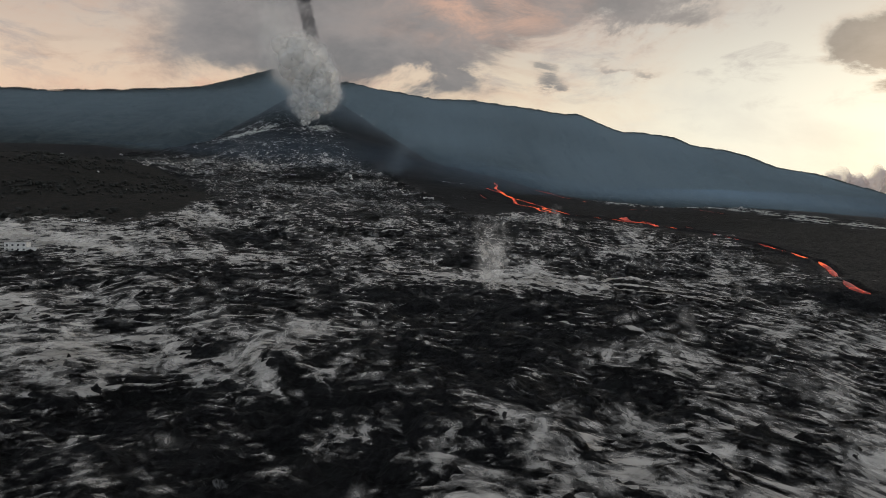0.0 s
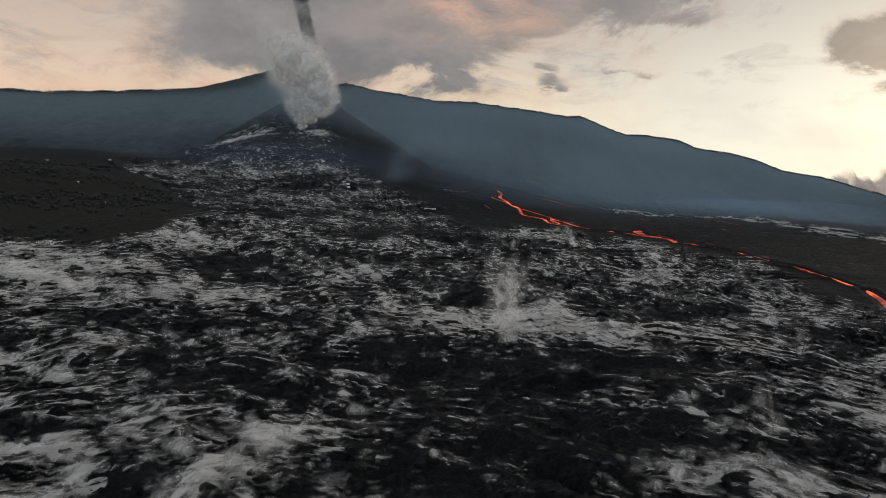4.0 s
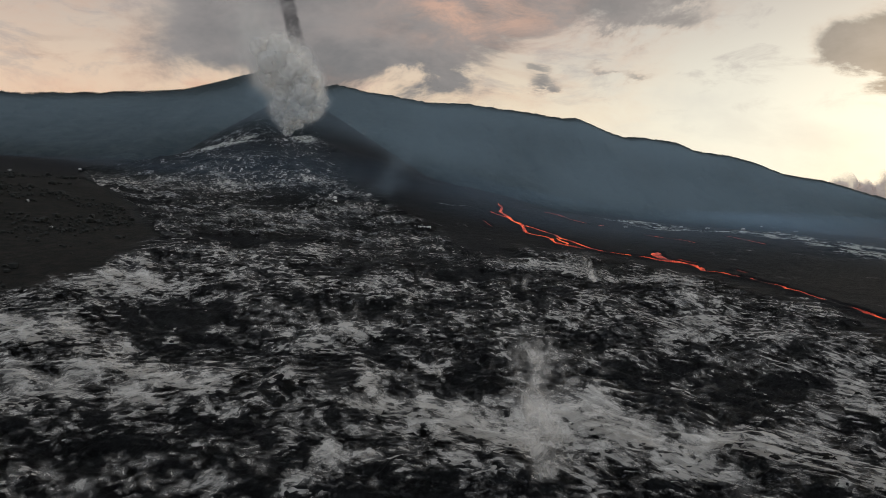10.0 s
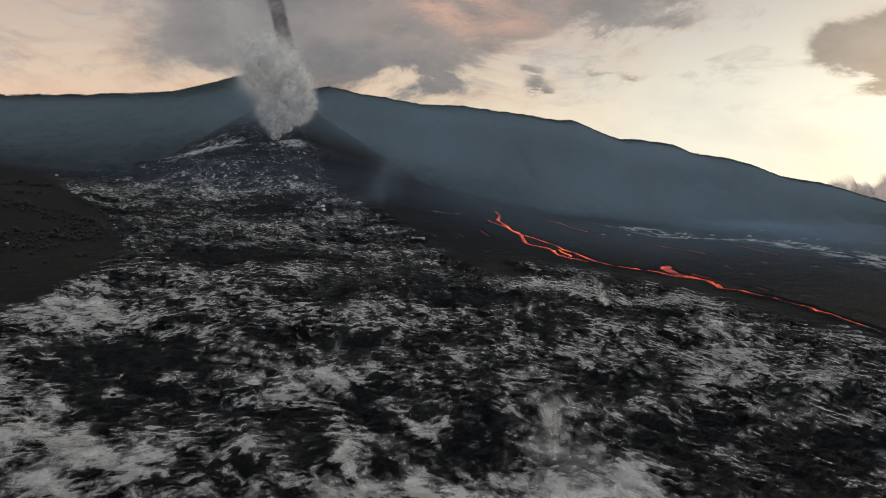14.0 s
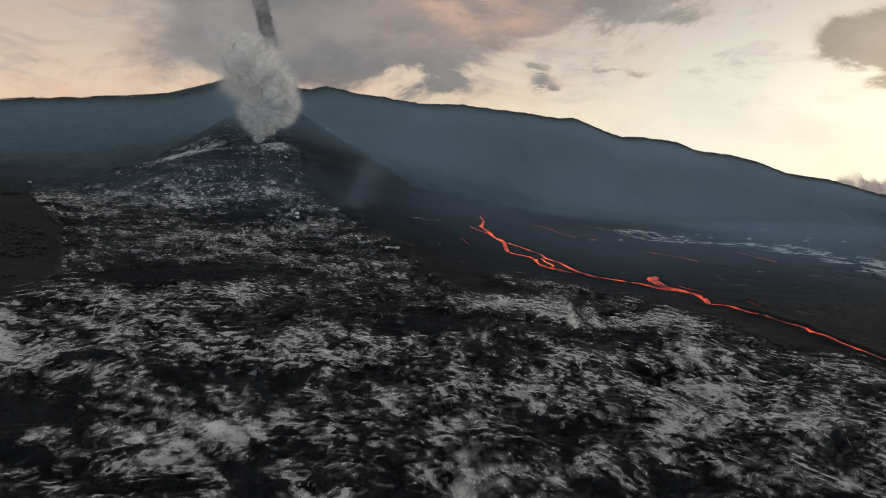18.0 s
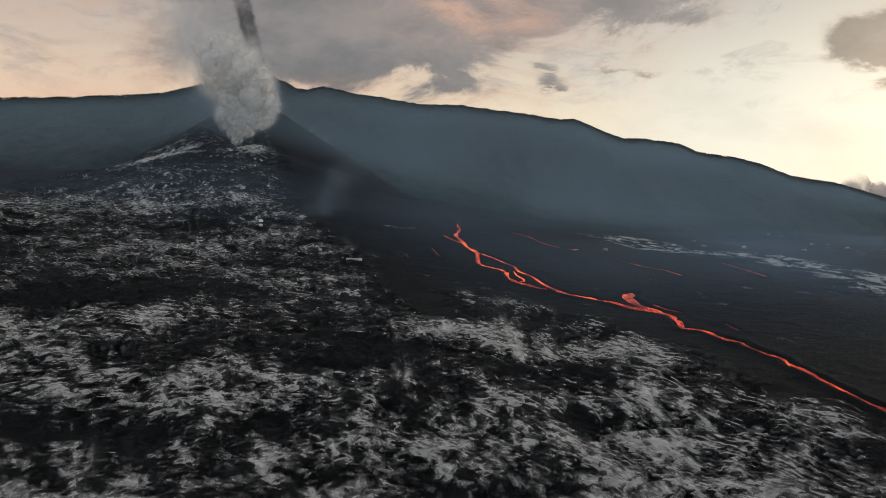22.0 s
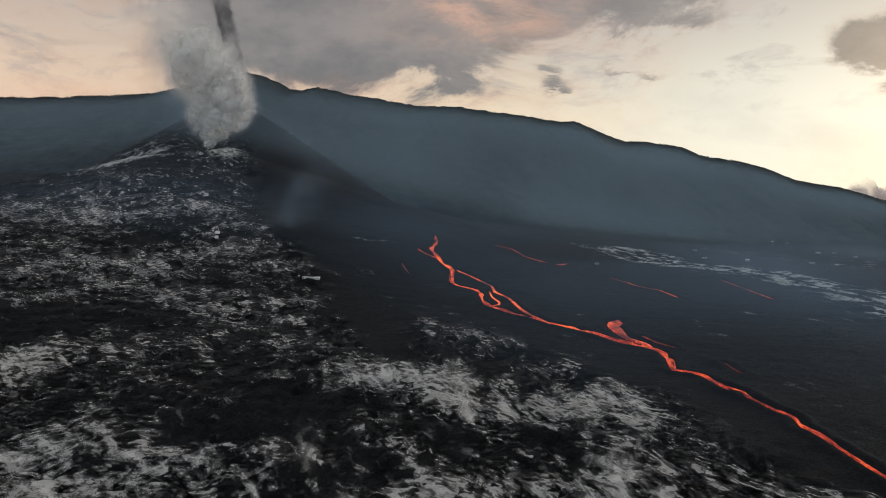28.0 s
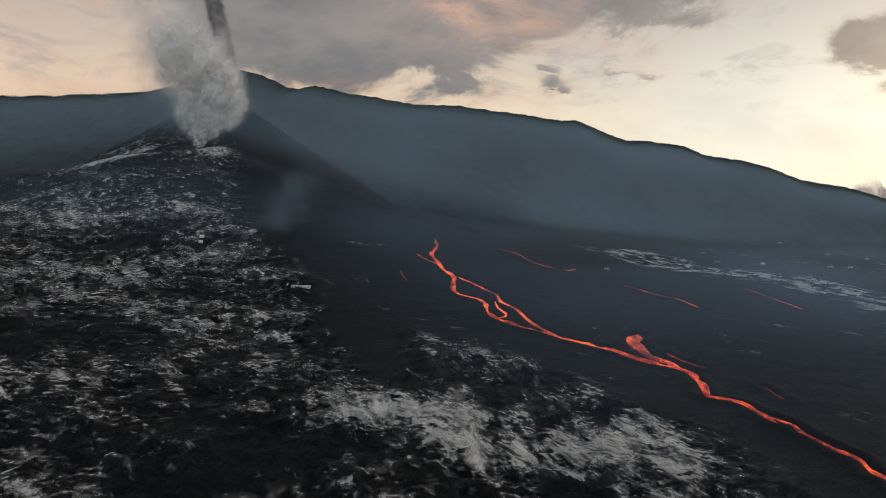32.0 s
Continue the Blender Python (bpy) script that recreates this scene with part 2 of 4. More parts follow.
def jet_material(name, tone):
    """Torn filaments of rising steam."""
    m, tree, shader, place = fresh(name)
    body = zone(tree, "steam")
    total = math_node(tree, "MULTIPLY_ADD", body, 0.80, math_node(tree, "MULTIPLY", noise_node(tree, place, 0.17, 7, 0.62, 1.1, (1.0, 1.0, 0.7)), 1.3))
    veil = math_node(tree, "MULTIPLY", span(tree, total, 0.80, 1.55), span(tree, body, 0.0, 0.6), clamp=True)
    vapour_shader(tree, tone, veil, 0.4)
    return m


def lava_material(name, gain, cool):
    m, tree, shader, place = fresh(name)
    flow = noise_node(tree, place, 0.16, 6, 0.62, 0.8, (1.6, 0.6, 1.0))
    skin = noise_node(tree, place, 0.7, 5, 0.6, 0.4)
    reach = noise_node(tree, place, 0.022, 3, 0.5)
    heat = math_node(tree, "ADD", math_node(tree, "MULTIPLY", flow, 0.6), math_node(tree, "MULTIPLY", skin, 0.35))
    heat = math_node(tree, "MULTIPLY_ADD", reach, 0.7, math_node(tree, "SUBTRACT", heat, 0.28))
    hot = mix_colour(tree, span(tree, heat, 0.48 + cool, 0.80 + cool), (0.55, 0.040, 0.018), (1.0, 0.19, 0.035))
    tree.links.new(hot, shader.inputs["Emission Color"])
    tree.links.new(span(tree, heat, 0.40 + cool, 0.66 + cool, 0.10 * gain, gain), shader.inputs["Emission Strength"])
    shader.inputs["Base Color"].default_value = (0.03, 0.012, 0.010, 1)
    shader.inputs["Roughness"].default_value = 0.7
    relief(tree, shader, skin, 0.5, 0.4)
    return m


def plaster_material(name, tone, stain):
    m, tree, shader, place = fresh(name)
    n = noise_node(tree, place, 0.8, 6, 0.6)
    f = noise_node(tree, place, 9.0, 4, 0.6)
    c = mix_colour(tree, span(tree, n, 0.35, 0.75), tone, stain)
    tree.links.new(c, shader.inputs["Base Color"])
    shader.inputs["Roughness"].default_value = 0.85
    relief(tree, shader, f, 0.3, 0.02)
    return m


def plain_material(name, tone, rough=0.6):
    m, tree, shader, place = fresh(name)
    n = noise_node(tree, place, 2.0, 4, 0.6)
    dark = tuple(0.7 * v for v in tone)
    tree.links.new(mix_colour(tree, n, dark, tone), shader.inputs["Base Color"])
    shader.inputs["Roughness"].default_value = rough
    return m


GROUND = ground_material()
FIELD_STEAM = field_steam_material("field_steam", (0.80, 0.762, 0.71), 1.78, 2.16, 0.62)
# flat blue tone that paints distance haze onto the curtains
HAZE = haze_material("aerial_haze_tint", (0.30, 0.395, 0.455))
LOW_HAZE = haze_material("low_blue_haze", (0.235, 0.345, 0.46))
PLUME = steam_material("plume_white", (0.93, 0.91, 0.88), 1.1, 0.03, 0.2, 0.66, "steam", 0.55, 5.0)
PLUME_HEART = steam_material("plume_heart", (0.92, 0.90, 0.87), 1.4, 0.03, -1, 0, "steam", 0.55, 3.0)
ASH = steam_material("ash_smoke", (0.085, 0.085, 0.09), 1.6, 0.03, 0.22, 0.50, "steam", 0.2, 4.0)
BLUE_FUME = steam_material("blue_fume", (0.34, 0.43, 0.50), 1.0, 0.02, 0.25, 0.62, "steam", 0.3, 3.0)
LAVA = lava_material("molten_lava", 1.25, 0.02)
DULL_LAVA = lava_material("cooling_lava", 0.7, 0.06)
PLASTER = plaster_material("white_plaster", (0.80, 0.79, 0.76), (0.60, 0.58, 0.54))
ROOF = plaster_material("roof_slab", (0.55, 0.53, 0.50), (0.34, 0.32, 0.30))
DARK_PANE = plain_material("dark_pane", (0.03, 0.035, 0.04), 0.2)
LEAF = plain_material("scrub_leaf", (0.012, 0.013, 0.010), 0.9)
OLD_WALL = plaster_material("weathered_wall", (0.36, 0.35, 0.34), (0.24, 0.23, 0.22))
CLOUD = steam_material("cumulus", (0.86, 0.77, 0.73), 2.6, 0.008, 0.15, 0.46, "steam", 0.5, 5.0)
JET = jet_material("jet_steam", (0.82, 0.785, 0.74))


# ---------------------------------------------------------------- terrain in numbers
def smooth01(a, b, v):
    k = np.clip((v - a) / (b - a), 0.0, 1.0)
    return k * k * (3.0 - 2.0 * k)


LATTICE = np.random.RandomState(7).rand(256, 256)


def value_noise(x, y, seed=0):
    """Smooth noise from 0 to 1 with a grain of one unit."""
    x, y = x + 37.13 * seed, y + 91.7 * seed
    i, j = np.floor(x).astype(int), np.floor(y).astype(int)
    u, v = x - i, y - j
    u, v = u * u * u * (u * (6 * u - 15) + 10), v * v * v * (v * (6 * v - 15) + 10)
    a, b = LATTICE[i & 255, j & 255], LATTICE[(i + 1) & 255, j & 255]
    c, d = LATTICE[i & 255, (j + 1) & 255], LATTICE[(i + 1) & 255, (j + 1) & 255]
    return (a + (b - a) * u) * (1 - v) + (c + (d - c) * u) * v


def fractal(x, y, octaves, seed=0, gain=0.5):
    total, size, norm = 0.0, 1.0, 0.0
    for k in range(octaves):
        total = total + size * value_noise(x * 2.03 ** k, y * 2.03 ** k, seed + k)
        norm += size
        size *= gain
    return total / norm


def crags(x, y, octaves, seed=0, gain=0.5):
    """Ridged noise: sharp crests and round hollows."""
    total, size, norm = 0.0, 1.0, 0.0
    for k in range(octaves):
        n = 1.0 - np.abs(2.0 * value_noise(x * 2.1 ** k, y * 2.1 ** k, seed + k) - 1.0)
        total = total + size * n * n
        norm += size
        size *= gain
    return total / norm


SLOPE = (-0.04995, 0.02571, 0.13855, -0.05078, -0.05179, 0.0094, 0.03554, -0.03911, -0.00256)
# the skyline of the island's ridge: east, distance, height
RIDGE = [(-4500, 3000, 700),
         (-3000, 3150, 730),
         (-2162, 3303, 748),
         (-1914, 3352, 749),
         (-1658, 3400, 761),
         (-1394, 3448, 779),
         (-1232, 3478, 794),
         (-1132, 3528, 830),
         (-1018, 3700, 917),
         (-879, 3700, 952),
         (-756, 3700, 921),
         (-663, 3700, 869),
         (-617, 3792, 885),
         (-542, 3827, 909),
         (-404, 3875, 882),
         (-50, 3985, 845),
         (151, 4029, 849),
         (391, 4074, 825),
         (742, 4139, 788),
         (813, 4149, 793),
         (947, 4127, 728),
         (1079, 4106, 673),
         (1177, 4090, 671),
         (1371, 4058, 639),
         (1465, 4035, 589),
         (1643, 3979, 551),
         (1773, 3937, 507),
         (1901, 3894, 440),
         (2092, 3828, 401),
         (2250, 3772, 340),
         (2422, 3708, 279),
         (3000, 3600, 120),
         (4200, 3400, -20)]
# gentle swells of the slope: east, north, height
SWELLS = [(0, 220, 3.2),
          (-130, 320, -2.2),
          (110, 330, -1.0),
          (-260, 520, -3.1),
          (-60, 540, 0.8),
          (130, 540, -7.4),
          (270, 560, 3.2),
          (-240, 720, 11.1),
          (-60, 730, 4.5),
          (90, 690, 6.4),
          (230, 740, 0.7),
          (-100, 880, -6.1),
          (60, 830, -6.9),
          (250, 880, -4.4),
          (-20, 1040, -2.1),
          (150, 1110, -8.4),
          (100, 1250, 19.9),
          (-170, 1170, 3.5),
          (270, 1230, -9.9),
          (440, 1430, -15.4),
          (580, 1310, 5.5)]
VENT = (-325.0, 1610.0, 268.0)
CONE = (-350, 1810, 380)


def slope_height(x, y):
    xs, ys = np.clip(x, -900, 1100) / 1000, np.clip(y, 20, 1750) / 1000
    terms = (1, ys, ys * ys, ys ** 3, xs, xs * xs, xs * ys, xs * ys * ys, xs * xs * ys)
    z = 1000 * sum(c * t for c, t in zip(SLOPE, terms))
    z = z + 0.06 * np.minimum(y - 20, 0) + 0.07 * np.maximum(y - 1750, 0) + 0.02 * np.minimum(x + 900, 0) * -1
    for sx, sy, sz in SWELLS:
        z = z + sz * np.exp(-((x - sx) ** 2 + (y - sy) ** 2) / 24200.0)
    return z


def soft_max(a, b, k):
    h = np.clip(0.5 + 0.5 * (a - b) / k, 0, 1)
    return b + (a - b) * h + k * h * (1 - h)


def mountain_height(x, y):
    px, py, pz = (np.array(v) for v in zip(*RIDGE))
    far, top = np.interp(x, px, py), np.interp(x, px, pz)
    top = top + 7 * (fractal(x / 90, x * 0 + 3.3, 4, 60) - 0.5)
    d = far - y
    gully = crags(x / 420 + 0.25 * fractal(x / 500, y / 500, 2, 31), y / 1500, 4, 33)
    front = top - d * (0.30 + 0.00007 * np.clip(d, 0, 2500)) - 130 * smooth01(0, 500, d) * (1 - smooth01(1500, 2300, d)) * 0.45 * (gully - 0.45)
    back = top + d * 0.45
    return np.where(d > 0, front, back)


def large_height(x, y):
    z = slope_height(x, y)
    # old vegetated hill beside the flow
    wob = 40 * (fractal(x / 120, y / 120, 3, 11) - 0.5)
    z = z + 34 * np.exp(-(((x + 610 + wob) / 190) ** 2 + ((y - 930) / 230) ** 2))
    # broad shield of new lava under the vents
    r = np.hypot(x - VENT[0] + 25, (y - VENT[1]) * np.where(y < VENT[1], 1.3, 1.0))
    shield = 288 - 0.30 * r + 30 * (fractal(x / 160, y / 160, 3, 15) - 0.5) * smooth01(20, 150, r)
    z = soft_max(z, shield, 25)
    # the vent's own pit, open towards the slope
    pit = np.exp(-(((x - VENT[0]) / 22) ** 2 + ((y - VENT[1] - 25) / 38) ** 2))
    z = z - 26 * pit
    # cinder cone with a crater
    r = np.hypot(x - CONE[0], y - CONE[1])
    rim = CONE[2] + 4 * np.sin(np.arctan2(y - CONE[1], x - CONE[0]) * 2 + 0.8)
    body = np.minimum(rim - 0.66 * (r - 58), rim - 0.75 * (58 - r))
    body = np.maximum(body, np.where(r < 58, rim - 40, -999))
    body = body - 30 * np.exp(-((x - CONE[0]) / 40) ** 2) * smooth01(30, -120, y - CONE[1])
    z = soft_max(z, body, 14)
    return soft_max(z, mountain_height(x, y), 40)


# ---------------------------------------------------------------- flows and edges of the place, in plan
LAVA_LINES = {
    "main": [(95, 1265), (98, 1233), (91, 1191), (98, 1167), (106, 1141), (116, 1124), (116, 1094), (115, 1080), (120, 1064), (138, 1054), (143, 1043), (144, 1009), (148, 991), (159, 975), (173, 958), (184, 948), (196, 931), (214, 917), (233, 895), (244, 880), (259, 870), (264, 858), (262, 835), (257, 813), (267, 808), (274, 800), (275, 785), (277, 772)],
    "low": [(278, 782), (285, 770), (282, 762), (286, 752), (289, 738), (293, 732), (290, 717), (293, 714), (297, 665), (303, 610), (303, 560)],
    "loop": [(122, 1123), (136, 1108), (146, 1092), (157, 1075), (158, 1050), (170, 1028), (177, 982), (184, 960), (196, 931)],
    "link": [(153, 1048), (154, 1026), (160, 1005), (157, 993), (151, 990)],
    "bump": [(257, 953), (247, 934), (248, 913), (249, 896), (259, 881), (261, 872)],
    "left": [(76, 1184), (85, 1170), (96, 1159)],
    "far1": [(176, 1292), (198, 1288), (210, 1240), (228, 1228), (249, 1226), (266, 1253)],
    "far2": [(303, 1181), (314, 1155), (322, 1121), (337, 1097), (342, 1052)],
    "far3": [(434, 1180), (435, 1136), (436, 1096), (438, 1057)],
    "stub": [(61, 1124), (66, 1104), (71, 1090)],
    "thin1": [(263, 903), (268, 885), (278, 871)],
    "thin2": [(299, 835), (299, 822), (300, 813)],
    "r0": [(303, 546), (295, 519), (279, 480)],
    "r1": [(274, 463), (264, 434), (264, 419)],
}
LAVA_WIDTH = {"main": 2.5, "low": 1.7, "loop": 2.8, "link": 2.2, "bump": 11.0, "left": 2.6, "far1": 1.5, "far2": 1.3,
              "far3": 2.0, "stub": 2.0, "thin1": 1.2, "thin2": 1.2, "r0": 4.5, "r1": 6.0}
FIELD_LEFT = ((-300, -700), (400, -420), (530, -330), (600, -245), (650, -248), (800, -276), (960, -366), (1050, -423), (1175, -520),
              (1500, -720), (2000, -760))
FIELD_RIGHT = ((-300, 420), (300, 330), (400, 275), (526, 264), (600, 274), (650, 270), (709, 258), (762, 246), (812, 210), (843, 188), (885, 158), (925, 112), (955, 62),
               (985, 4), (1060, -5), (1200, -90), (1400, -170), (1650, -240), (2000, -300))
BAY = ((30, 1000), (38, 950), (62, 880), (84, 790))     # a tongue of older dark ground that runs into the field


def along(table, y):
    ky, kx = zip(*table)
    return np.interp(y, ky, kx)


def line_distance(x, y, line):
    best = np.full(x.shape, 1e9)
    for (ax, ay), (bx, by) in zip(line, line[1:]):
        dx, dy = bx - ax, by - ay
        t = np.clip(((x - ax) * dx + (y - ay) * dy) / (dx * dx + dy * dy + 1e-9), 0, 1)
        best = np.minimum(best, np.hypot(x - ax - t * dx, y - ay - t * dy))
    return best


def field_mask(x, y):
    """1 on the steaming young lava field, 0 outside."""
    wob = 26 * (fractal(x / 45, y / 45, 4, 21) - 0.5)
    left = smooth01(-4, 14, x - along(FIELD_LEFT, y) + wob)
    right = smooth01(-8, 30, along(FIELD_RIGHT, y) - x + 1.6 * wob)
    bay = smooth01(8, -10, line_distance(x, y, BAY) - np.interp(y, (760, 880, 960), (2, 20, 30)) + 0.8 * wob)
    return left * right * (1 - bay) * (1 - smooth01(1690, 1760, y))


def strip_mask(x, y):
    """The older pale flow across the valley, with a thin strand below it."""
    ragged = fractal(x / 60, y / 60, 4, 41) - 0.5
    d = line_distance(x, y, [(425, 1600), (440, 1500), (485, 1350), (530, 1240), (545, 1130), (560, 1010), (640, 850)]) + 80 * ragged
    thin = line_distance(x, y, [(385, 990), (470, 967), (540, 930)]) + 30 * ragged
    return np.maximum(1 - smooth01(30, 120, d), 0.7 * (1 - smooth01(2, 16, thin)))


def channel_distance(x, y):
    d = np.full(x.shape, 1e9)
    near = (x > 30) & (x < 480) & (y > 380) & (y < 1260)
    for name, line in LAVA_LINES.items():
        d[near] = np.minimum(d[near], line_distance(x[near], y[near], line) - 0.5 * LAVA_WIDTH[name])
    return d


def turned(x, y, angle):
    return x * math.cos(angle) - y * math.sin(angle), x * math.sin(angle) + y * math.cos(angle)


def knolls(x, y, octaves, seed, gain=0.55):
    """Ridged noise whose octaves lie in different directions."""
    total, size, norm = 0.0, 1.0, 0.0
    for k in range(octaves):
        a, b = turned(x * 1.9 ** k, y * 1.9 ** k, 0.6 + 1.1 * k)
        n = 1.0 - np.abs(2.0 * value_noise(a, b, seed + k) - 1.0)
        total = total + size * n * n
        norm += size
        size *= gain
    return total / norm


def rubble(x, y, rough):
    """Height of the broken lava surface: lobes, transverse ridges, blocks."""
    wx, wy = 16 * (fractal(x / 40, y / 40, 2, 3) - 0.5), 16 * (fractal(x / 40, y / 40, 2, 5) - 0.5)
    a, b = turned(x + wx, y + wy, 0.5)
    lobes = 11 * (fractal(a / 64, b / 50, 3, 1) - 0.5)
    folds = 7.0 * (knolls((x + 2 * wx) / 62 + 0.2 * y / 62, (y + 2 * wy) / 32, 4, 8) - 0.4)
    blocks = 3.6 * (knolls((x + wx) / 15, (y + wy) / 12, 2, 13, 0.6) - 0.4) + 2.8 * (knolls(x / 6.0, y / 5.5, 3, 17, 0.6) - 0.4) + 0.9 * (value_noise(a / 1.9, b / 1.9, 25) - 0.5)
    return rough * (lobes + folds + blocks), folds, blocks


HOT = ((-259, 466), (-207, 435), (33, 445), (184, 446), (95, 262), (-113, 192), (-77, 202), (-49, 218), (-103, 556), (49, 542), (161, 507), (190, 335), (61, 218),
       (102, 191), (82, 574), (47, 476), (-100, 540), (-72, 528), (-222, 597), (-27, 459), (140, 541), (-181, 679), (124, 719), (65, 764), (-90, 760), (-60, 800), (-125, 835), (65, 499), (46, 506), (-159, 406), (-133, 424), (-116, 344), (-88, 350), (49, 422), (184, 657))
COOL = ((29, 601), (-23, 320), (15, 176), (58, 315), (87, 218), (35, 213), (-54, 472), (120, 469), (32, 547), (42, 872), (-161, 534),
        (-116, 460), (-78, 801), (77, 836), (88, 691), (191, 795), (17, 894), (191, 689))


# broad stretches that steam more or less: east, north, half width, half depth, share
TRENDS = ((60, 600, 190, 80, 0.05), (40, 300, 190, 50, -0.16), (90, 740, 80, 60, 0.11), (-70, 680, 120, 80, -0.20), (-90, 790, 70, 60, 0.02), (40, 530, 260, 55, -0.19), (-95, 595, 60, 45, -0.14), (205, 635, 60, 35, -0.20), (235, 590, 45, 50, -0.12), (66, 335, 60, 45, -0.32), (-70, 335, 50, 40, -0.12),
          (35, 165, 60, 30, -0.42), (60, 238, 45, 35, -0.18), (-40, 155, 24, 24, 0.12), (250, 450, 55, 60, 0.14), (225, 510, 40, 35, 0.12), (-140, 825, 60, 60, -0.34), (-40, 720, 80, 50, -0.14), (-20, 335, 30, 40, -0.14), (125, 640, 45, 25, 0.08), (-130, 250, 60, 60, 0.06),
          (150, 677, 60, 30, -0.18), (160, 565, 60, 30, -0.10))


def spots(x, y, places):
    """Closeness to the nearest of some places, wider away from the start."""
    out = np.zeros(x.shape)
    for cx, cy in places:
        w = 14 + 0.03 * cy
        d = ((x - cx) / (1.5 * w)) ** 2 + ((y - cy) / w) ** 2
        near = d < 6
        out[near] = np.maximum(out[near], np.exp(-d[near]))
    return out


def surface(x, y):
    """The ground's height with its rubble, and the masks of its zones."""
    z = large_height(x, y)
    field = field_mask(x, y)
    strip = strip_mask(x, y)
    forest = smooth01(-6, 30, mountain_height(x, y) - slope_height(x, y) + 40 * (fractal(x / 200, y / 200, 3, 51) - 0.5)) * smooth01(1500, 1800, y)
    cone = smooth01(255, 190, np.hypot(x - CONE[0], y - CONE[1])) * smooth01(-160, -60, y - CONE[1])
    scrub = smooth01(8, -12, x - along(FIELD_LEFT, y) + 26 * (fractal(x / 45, y / 45, 4, 21) - 0.5)) * smooth01(1500, 1250, y)
    rough = 0.10 + 0.30 * strip + 0.9 * field
    rough = rough * (1 - forest) * (1 - 0.85 * cone) * (1 - 0.6 * scrub)
    rough = np.maximum(rough, 0.16 * (1 - forest) * (1 - cone) * (1 - scrub))
    d = channel_distance(x, y)
    bed = smooth01(14, 0, d)
    relief_z, folds, blocks = rubble(x, y, rough * (1 - 0.9 * bed))
    levee = 0.7 + 0.5 * smooth01(840, 740, y) * smooth01(560, 600, y) + 0.8 * np.exp(-((x - 200) / 34) ** 2 - ((y - 925) / 36) ** 2)
    z = z + relief_z - 0.9 * smooth01(3, -1, d) + levee * (0.5 + 2.2 * fractal(x / 18, y / 18, 2, 35)) * np.exp(-((d - 5) / 3.5) ** 2)
    z = z + 16 * (fractal(x / 22, y / 22, 3, 71, 0.65) - 0.5) * forest
    patch = fractal(x / 150, y / 110, 4, 81) + 0.15 * spots(x, y, HOT) - 0.13 * spots(x, y, COOL) + 0.06 * smooth01(420, 200, y)
    for cx, cy, wide, deep, more in TRENDS:
        patch = patch + 0.8 * more * np.exp(-((x - cx) / wide) ** 2 - ((y - cy) / deep) ** 2)
    crest = smooth01(-1.2, 2.4, folds + 0.9 * blocks)
    crust = field * np.clip(0.14 + 0.48 * crest + (1.1 - 0.7 * smooth01(850, 1050, y)) * (patch - 0.48), 0, 1) * (0.22 + 0.86 * smooth01(450, 800, y) - 0.3 * smooth01(1250, 1450, y))
    crust = np.maximum(crust, 0.95 * strip * smooth01(0.34, 0.55, 0.35 * fractal(x / 40, y / 40, 3, 43) + 0.65 * fractal((x + 0.5 * y) / 9, (y - 0.5 * x) / 22, 3, 44)))
    plots = smooth01(500, 900, x) * smooth01(1250, 1600, y) * smooth01(2500, 2200, y)
    crust = np.maximum(crust, 0.8 * plots * smooth01(0.60, 0.70, fractal(x / 24, y / 30, 3, 46)) * (1 - forest))
    head = np.exp(-((x - 25) / 45) ** 2 - ((y - 1205) / 14) ** 2)
    crust = np.maximum(crust, 0.75 * head * smooth01(0.40, 0.62, fractal(x / 20, y / 10, 3, 48)))
    crust = np.maximum(crust, 0.40 * smooth01(0.52, 0.75, fractal(x / 30, y / 14, 4, 47)) * (1 - scrub) * (1 - forest) * smooth01(1400, 1000, y))
    shoulder = np.exp(-(((x + 440) / 75) ** 2 + ((y - 1560) / 60) ** 2)) + np.exp(-(((x + 285) / 30) ** 2 + ((y - 1570) / 40) ** 2))
    crust = np.clip(crust + 0.7 * shoulder, 0, 1) * (1 - bed)
    return z, crust, scrub, forest, cone, field * np.clip(0.5 + 1.5 * (patch - 0.46), 0, 1) * (0.82 + 0.18 * np.maximum(smooth01(160, 330, y), smooth01(-10, -110, x)))


def flow_frame(x, y):
    """Coordinates along and across the folds of the flow, which bow downhill towards the river."""
    bow = y + 0.0024 * np.clip(x + 90, 0, 300) ** 2 + np.maximum(x - 210, 0) * 1.44 + 22 * (fractal(x / 90, y / 90, 3, 61) - 0.5)
    return np.stack([x, bow / 1.45, 0 * x], -1)


